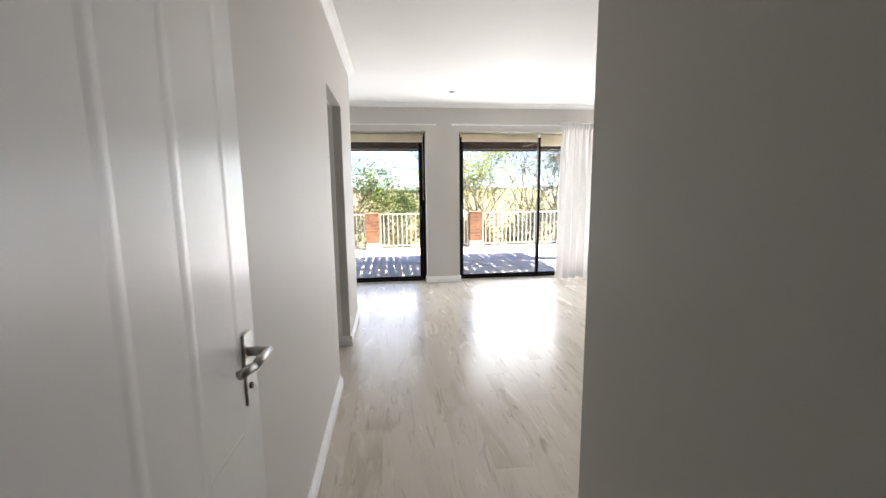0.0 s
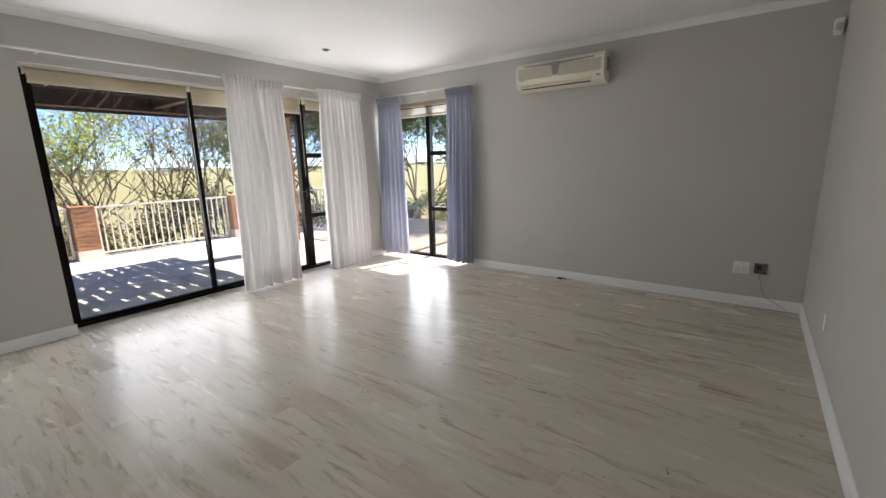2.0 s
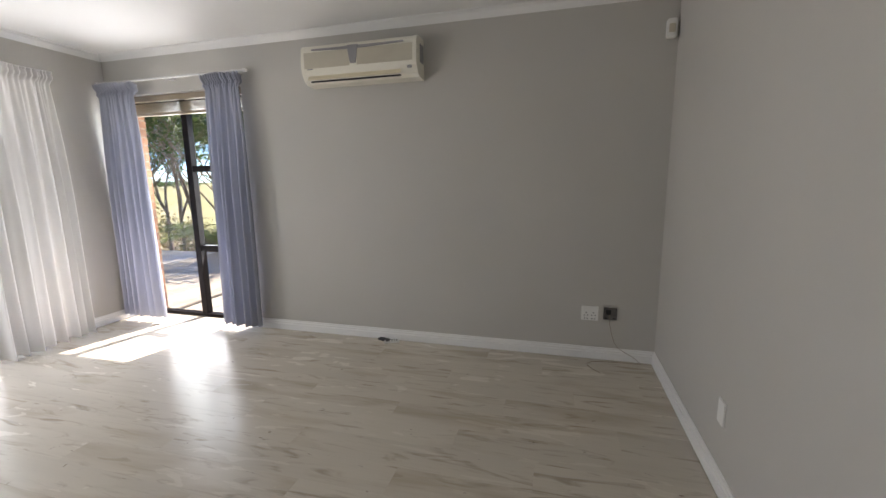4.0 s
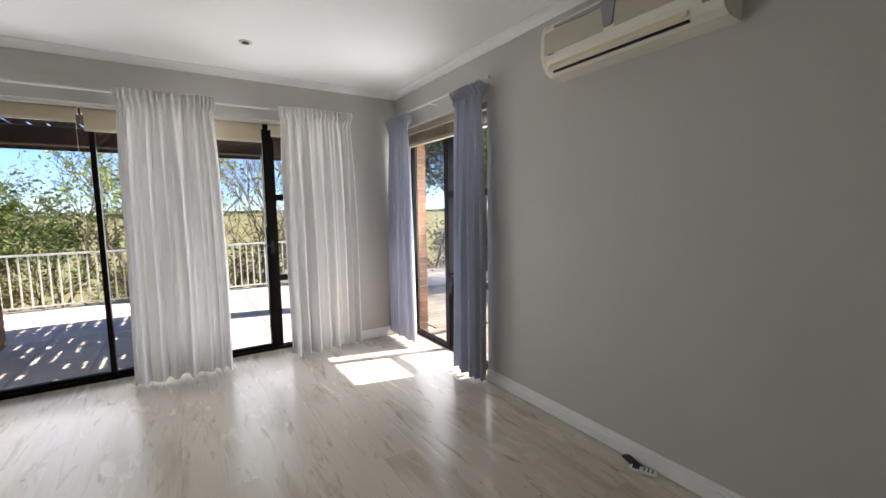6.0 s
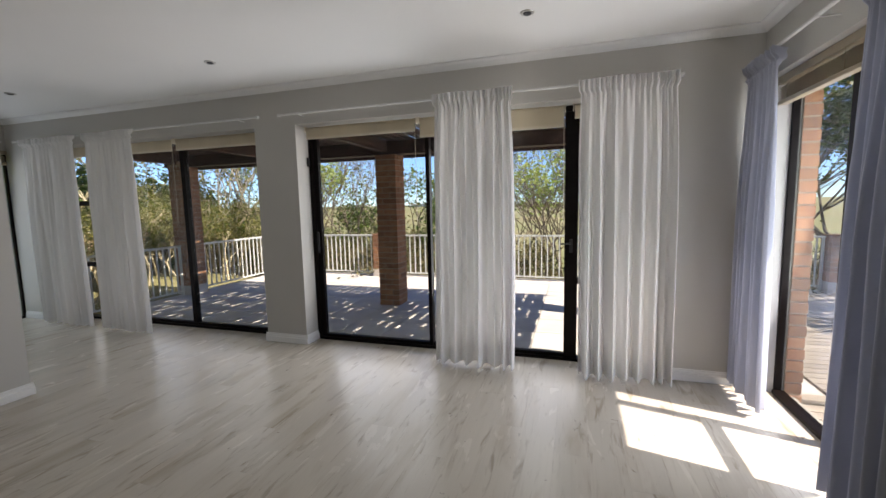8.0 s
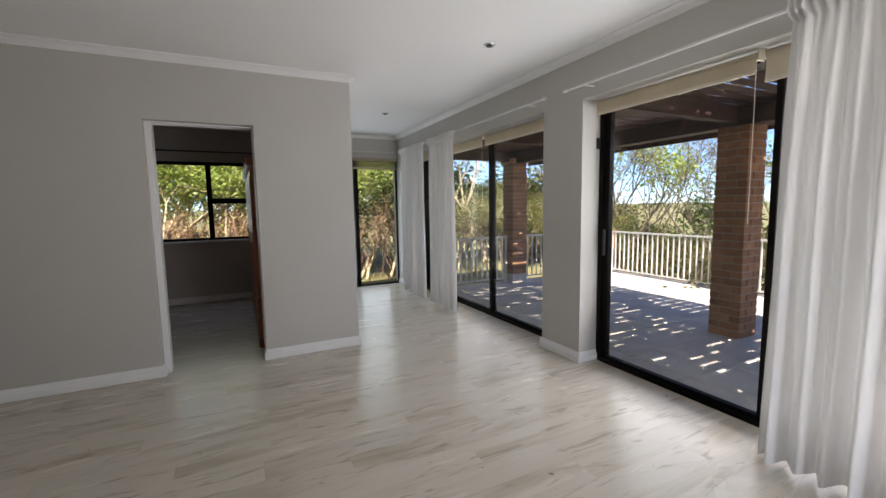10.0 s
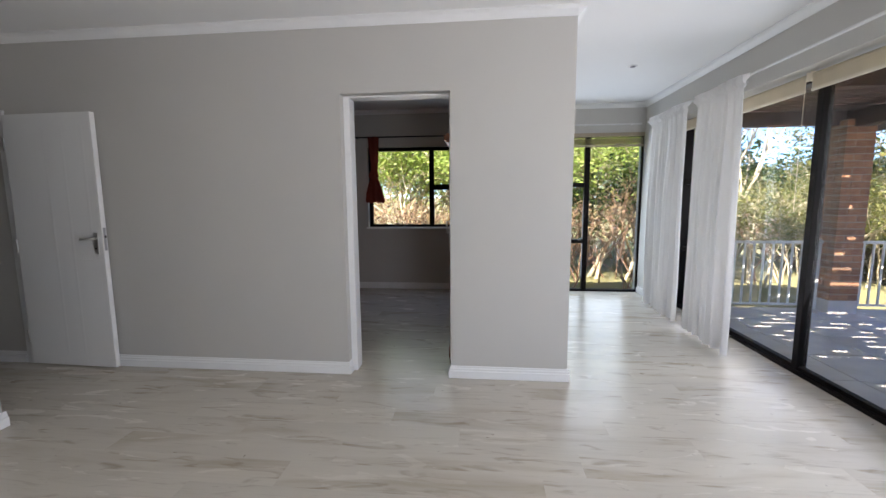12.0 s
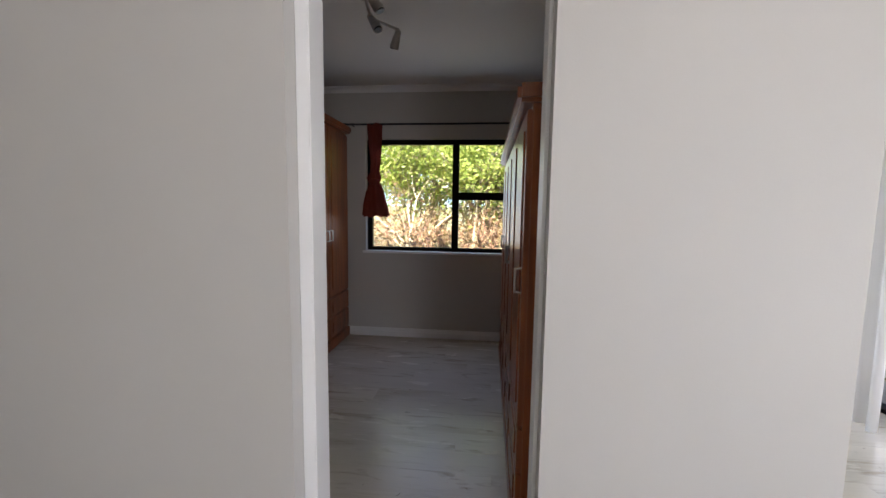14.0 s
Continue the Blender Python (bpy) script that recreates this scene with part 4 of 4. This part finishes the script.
def grow(rnd, verts, faces, tips, p, d, length, r, depth, spread):
    """Adds a tapered limb and its children to the lists; tips gather where leaves sit."""
    seg = 3
    rings = []
    q, dirv = Vector(p), Vector(d).normalized()
    for s in range(seg + 1):
        rr = r * (1 - 0.4 * s / seg)
        u = dirv.orthogonal().normalized()
        v = dirv.cross(u)
        i0 = len(verts)
        for k in range(5):
            a = 2 * math.pi * k / 5
            verts.append(tuple(q + (u * math.cos(a) + v * math.sin(a)) * rr))
        rings.append(i0)
        if s < seg:
            q = q + dirv * (length / seg)
            dirv = (dirv + Vector((rnd.uniform(-1, 1), rnd.uniform(-1, 1), rnd.uniform(-0.5, 0.8))) * 0.16).normalized()
    for a, b in zip(rings, rings[1:]):
        for k in range(5):
            faces.append((a + k, a + (k + 1) % 5, b + (k + 1) % 5, b + k))
    if depth <= 2:
        tips.append((q.copy(), length))
        tips.append(((Vector(p) + q) / 2, length))
    if depth == 0:
        return
    for _ in range(rnd.choice((2, 3, 3))):
        nd = (dirv + Vector((rnd.uniform(-1, 1), rnd.uniform(-1, 1), rnd.uniform(-0.35, 0.75))) * spread).normalized()
        grow(rnd, verts, faces, tips, q, nd, length * rnd.uniform(0.62, 0.85), r * 0.58, depth - 1, spread)


def plant_meshes(seed, stems, height, depth, spread, leaves, size, r0, lean=0.25, cloud=0.5):
    rnd = random.Random(seed)
    verts, faces, tips = [], [], []
    for _ in range(stems):
        d = Vector((rnd.uniform(-lean, lean), rnd.uniform(-lean, lean), 1))
        grow(rnd, verts, faces, tips, (rnd.uniform(-0.15, 0.15) * stems, rnd.uniform(-0.15, 0.15) * stems, -0.15), d, height * rnd.uniform(0.28, 0.36), r0 * rnd.uniform(0.7, 1.1), depth, spread)
    lv, lf = [], []
    for _ in range(leaves):
        c, ln = rnd.choice(tips)
        c = c + Vector((rnd.gauss(0, 1), rnd.gauss(0, 1), rnd.gauss(0, 0.8))) * ln * cloud
        a = Vector((rnd.uniform(-1, 1), rnd.uniform(-1, 1), rnd.uniform(-0.6, 0.6))).normalized()
        b = a.orthogonal().normalized()
        b.rotate(Matrix.Rotation(rnd.uniform(0, 6.28), 3, a))
        s = size * rnd.uniform(0.6, 1.3)
        i0 = len(lv)
        lv += [tuple(c - a * s), tuple(c + b * s * 0.42), tuple(c + a * s), tuple(c - b * s * 0.42)]
        lf.append((i0, i0 + 1, i0 + 2, i0 + 3))
    tm, lm = bpy.data.meshes.new("trunk"), bpy.data.meshes.new("crown")
    tm.from_pydata(verts, [], faces), lm.from_pydata(lv, [], lf)
    for p in tm.polygons:
        p.use_smooth = True
    return tm, lm


def plant(name, meshes, bark, leaf_mat, m, label, cat, group):
    tm, lm = meshes
    if not tm.materials:
        tm.materials.append(bark), lm.materials.append(leaf_mat)
    th = base(name, label, cat, m, group)
    for n_, me in (("trunk", tm), ("crown", lm)):
        o = new(n_, me)
        o.parent = th
    return th


T1 = plant_meshes(21, 3, 5.2, 5, 0.72, 3000, 0.075, 0.075, cloud=0.4)
T2 = plant_meshes(22, 3, 5.4, 5, 0.72, 6000, 0.05, 0.06)
T4 = plant_meshes(26, 3, 5.0, 5, 0.66, 3300, 0.06, 0.06)
T3 = plant_meshes(23, 4, 5.0, 5, 0.62, 1100, 0.045, 0.05)
SH = plant_meshes(24, 6, 2.3, 3, 0.85, 5200, 0.07, 0.04, 0.6, 0.6)
HG = plant_meshes(25, 9, 4.2, 4, 0.55, 19000, 0.042, 0.05, 0.5, 0.45)
SX = plant_meshes(27, 16, 2.2, 4, 0.6, 2000, 0.035, 0.022, 0.7, 0.5)
SC = plant_meshes(28, 9, 2.2, 3, 0.8, 3200, 0.05, 0.028, 0.6, 0.55)
SH2 = plant_meshes(33, 9, 2.5, 4, 0.8, 9000, 0.038, 0.035, 0.6, 0.5)
M_LEAFSUN = leaf_material("leaf_sunlit", (0.06, 0.095, 0.022), (0.30, 0.28, 0.075))
M_LEAFDRY = leaf_material("leaf_withered", (0.26, 0.13, 0.08), (0.55, 0.45, 0.22))
T5 = plant_meshes(31, 3, 5.4, 5, 0.75, 11000, 0.06, 0.08, cloud=0.42)
M_TWIG = mat("dry_red_twigs", (0.46, 0.27, 0.17), 0.9, var=0.4, scale=6, bump=0.05, fine=40)
M_SCRUB = leaf_material("leaf_scrub", (0.05, 0.065, 0.02), (0.26, 0.20, 0.08))
GT = "garden trees below the terrace"


def plant_row(name, meshes, bark, leaf_mat, places, label, cat, group):
    for x, y, s, a in places:
        plant(name, meshes, bark, leaf_mat, pose(x, y, ground_z(x, y), 0, 0, a) @ Matrix.Scale(s, 4), label, cat, group)


plant_row("tree", T1, M_BARK, M_LEAF, ((-1.6, 16.5, 1.0, 20), (0.45, 14.6, 0.68, 75), (8.6, 14.2, 1.05, 310), (13.5, 12.6, 1.2, 120)), "leafy green garden tree beyond the terrace railing", "tree", GT)
plant_row("tree", T2, M_BARKPALE, M_LEAFOLIVE, ((-5.3, 12.4, 1.0, 40), (-6.2, 9.6, 1.05, 160), (-7.4, 14.0, 1.1, 280), (-10.5, 11.0, 1.1, 80)), "pale-trunked tree with olive and yellow leaves", "tree", GT)
plant_row("tree", T4, M_BARK, M_LEAFLIME, ((3.5, 14.0, 1.0, 140), (-4.3, 13.4, 1.0, 80)), "airy tree with fresh lime-green leaves and thin twigs", "tree", GT)
plant_row("tree", T3, M_BARK, M_LEAFOLIVE, ((-3.3, 14.2, 1.0, 10), (-2.2, 15.2, 0.95, 200), (2.2, 15.0, 1.0, 130), (4.6, 16.2, 1.1, 220), (5.4, 13.4, 1.0, 300), (6.9, 14.4, 1.05, 60)), "half-bare tree with thin twigs beyond the railing", "tree", GT)
plant_row("shrub", SH, M_BARK, M_LEAFDARK, ((-9.0, 10.5, 1.5, 15), (-11.5, 13.0, 1.7, 95), (-8.6, 16.0, 1.6, 170), (-12.5, 17.5, 2.0, 250), (-5.4, 18.5, 1.5, 300), (-8.0, 8.6, 1.5, 200)), "dense dark green shrub below the railing", "shrub", "shrubs")
plant_row("shrub", SC, M_BARK, M_SCRUB, [(x + 0.4, 13.0 + 0.6 * math.sin(x * 1.7), 0.9 + 0.15 * math.sin(x * 2.1), 67 * x) for x in range(-8, 12, 2)], "twiggy olive-brown shrub below the railing", "shrub", "shrubs")
plant_row("shrub", SC, M_BARK, M_SCRUB, [(11.5 + 0.7 * math.sin(k * 2.3), 4.5 + 1.9 * k, 1.0 + 0.2 * math.sin(k * 1.3), 71 * k) for k in range(5)], "twiggy olive-brown shrub beyond the deck", "shrub", "shrubs")
plant_row("shrub", SH2, M_BARKPALE, M_LEAFSUN, ((-5.7, 13.6, 1.15, 40), (-6.7, 12.5, 1.1, 130), (-7.6, 14.6, 1.3, 220), (-6.4, 15.9, 1.4, 310), (-4.4, 14.9, 1.2, 100), (-8.6, 12.4, 1.25, 15), (-6.1, 8.9, 0.85, 75), (-6.3, 10.4, 0.9, 165), (-5.6, 11.9, 0.9, 255)), "tall sunlit yellow-green shrub beyond the railing", "shrub", "shrubs")
plant_row("tree", T5, M_BARK, M_LEAFDARK, ((10.6, 11.2, 1.0, 30), (11.6, 9.2, 1.05, 200), (9.6, 13.0, 0.95, 100)), "dense dark green tree beyond the deck", "tree", GT)
plant_row("low_shrub", SX, M_TWIG, M_LEAFDRY, [(-6.3 - 0.4 * (k % 2), 0.8 + 0.95 * k, 0.92 + 0.1 * math.sin(k * 1.9), 53 * k) for k in range(8)], "low dry shrub with red-brown twigs and withered leaves", "shrub", "hedge beside the house")
plant_row("tall_shrub", HG, M_BARKPALE, M_LEAFLIME, ((-7.2, 2.2, 1.0, 10), (-7.5, 4.0, 1.0, 100), (-7.1, 5.6, 1.0, 190), (-7.4, 7.2, 1.0, 260), (-8.8, 3.0, 1.1, 300), (-9.0, 4.9, 1.1, 50), (-8.8, 6.6, 1.1, 150), (-7.4, 0.6, 1.0, 220), (-10.6, 4.0, 1.2, 80), (-10.6, 6.4, 1.2, 20)), "tall sunlit shrub with pale bare stems and green crown", "shrub", "hedge beside the house")



def palm(x, y, z, reach, fronds, seed):
    """A short palm: ringed trunk and arching fronds of paired leaflets."""
    rnd = random.Random(seed)
    z0 = ground_z(x, y)
    th = base("palm", "small green palm with arching fronds beyond the deck", "palm tree", pose(x, y, z0))
    bm, top = bmesh.new(), z - z0
    n = 9
    for i in range(n):
        bmcyl(bm, (0, 0, top * i / n - 0.02), (0, 0, top * (i + 1) / n), 0.13, 10, 0.105)
    part("trunk", bm, M_BARK, th)
    for k in range(fronds):
        a, lift = 2.4 * k + rnd.uniform(-0.2, 0.2), rnd.uniform(0.15, 1.25)
        out, side = Vector((math.cos(a), math.sin(a), 0)), Vector((-math.sin(a), math.cos(a), 0))
        v, f, m = [], [], 22
        for i in range(1, m + 1):
            u = i / m
            c = out * reach * u * math.cos(lift * (1 - u * 0.5)) + Vector((0, 0, top + reach * (math.sin(lift) * u - 0.75 * u * u)))
            ln = reach * 0.34 * math.sin(math.pi * min(1, 0.12 + 0.86 * u)) + 0.03
            for e in (-1, 1):
                tip = c + side * e * ln * 0.85 + out * ln * 0.5 + Vector((0, 0, -ln * 0.35 + rnd.uniform(-0.03, 0.03)))
                i0 = len(v)
                v += [tuple(c - out * 0.014), tuple((c + tip) / 2 + out * 0.02), tuple(tip), tuple((c + tip) / 2 - out * 0.012)]
                f.append((i0, i0 + 1, i0 + 2, i0 + 3))
        me = bpy.data.meshes.new("frond")
        me.from_pydata(v, [], f)
        me.materials.append(M_LEAF)
        o = new("frond", me)
        o.parent = th
    return th


palm(9.95, 9.9, 0.15, 1.25, 16, 41)

# far tree lines and buildings on the plain
for i in range(26):
    rnd = random.Random(100 + i)
    a = radians(-5 + i * 7.3)
    dist = rnd.uniform(260, 700)
    x, y = dist * math.cos(a), dist * math.sin(a)
    th = plant("far_trees", SH, M_BARK, M_LEAFDARK, pose(x, y, ground_z(x, y), 0, 0, 31 * i) @ Matrix.Diagonal((rnd.uniform(8, 16), rnd.uniform(8, 16), rnd.uniform(1.6, 3), 1)), "dark clump of trees far across the plain", "trees", "far trees")
for i in range(7):
    rnd = random.Random(300 + i)
    x, y = -330 + 95 * i + rnd.uniform(-20, 20), 620 + rnd.uniform(-60, 60)
    b_ = base("far_building", "low white building far across the plain", "building", pose(x, y, ground_z(x, y)), "far buildings")
    part("wall", bmb((-18, -6, 0, 18, 6, 4.5)), M_PLASTER, b_)
    part("roof", bmb((-19, -7, 4.5, 19, 7, 5.6), bevel=0.5), M_MORTAR, b_)

# ---- floor boards ----
floor = whole("floor", bmb((OUT_W, -1.7, -0.2, OUT_X, OUT_Y - 0.03, -0.012)), M_SCREED, "white-washed timber laminate floor", "floor", "structure")
PW, PL = 0.192, 1.29
pm = mesh_of("plank", bmb((-PW / 2 + 0.0001, 0.0001, -0.012, PW / 2 - 0.0001, PL - 0.0001, 0.0), bevel=0.0003), M_PLANK)
cuts = {}


def plank(x, y, length):
    key = round(length, 2)
    if key not in cuts:
        cuts[key] = pm if abs(key - PL) < 0.005 else mesh_of("plank", bmb((-PW / 2 + 0.0001, 0.0001, -0.012, PW / 2 - 0.0001, key - 0.0001, 0.0), bevel=0.0003), M_PLANK)
    o = new("plank", cuts[key])
    o.parent = floor
    o.matrix_world = pose(x, y, 0)


row = 0
x = OUT_W + 0.12 + PW / 2
while x < GX - 0.02:
    y0 = -1.6 if XL - 0.15 < x < 1.0 else (CS if x < XL else YB - 0.05)
    y1, y = GY - 0.04, y0
    off = (0.43, 0.0, 0.86, 0.22, 0.64, 1.07)[row % 6]
    first = PL - off
    while y < y1 - 0.02:
        n = min(first if y == y0 else PL, y1 - y)
        plank(x, y, n)
        y += n
    x += PW
    row += 1
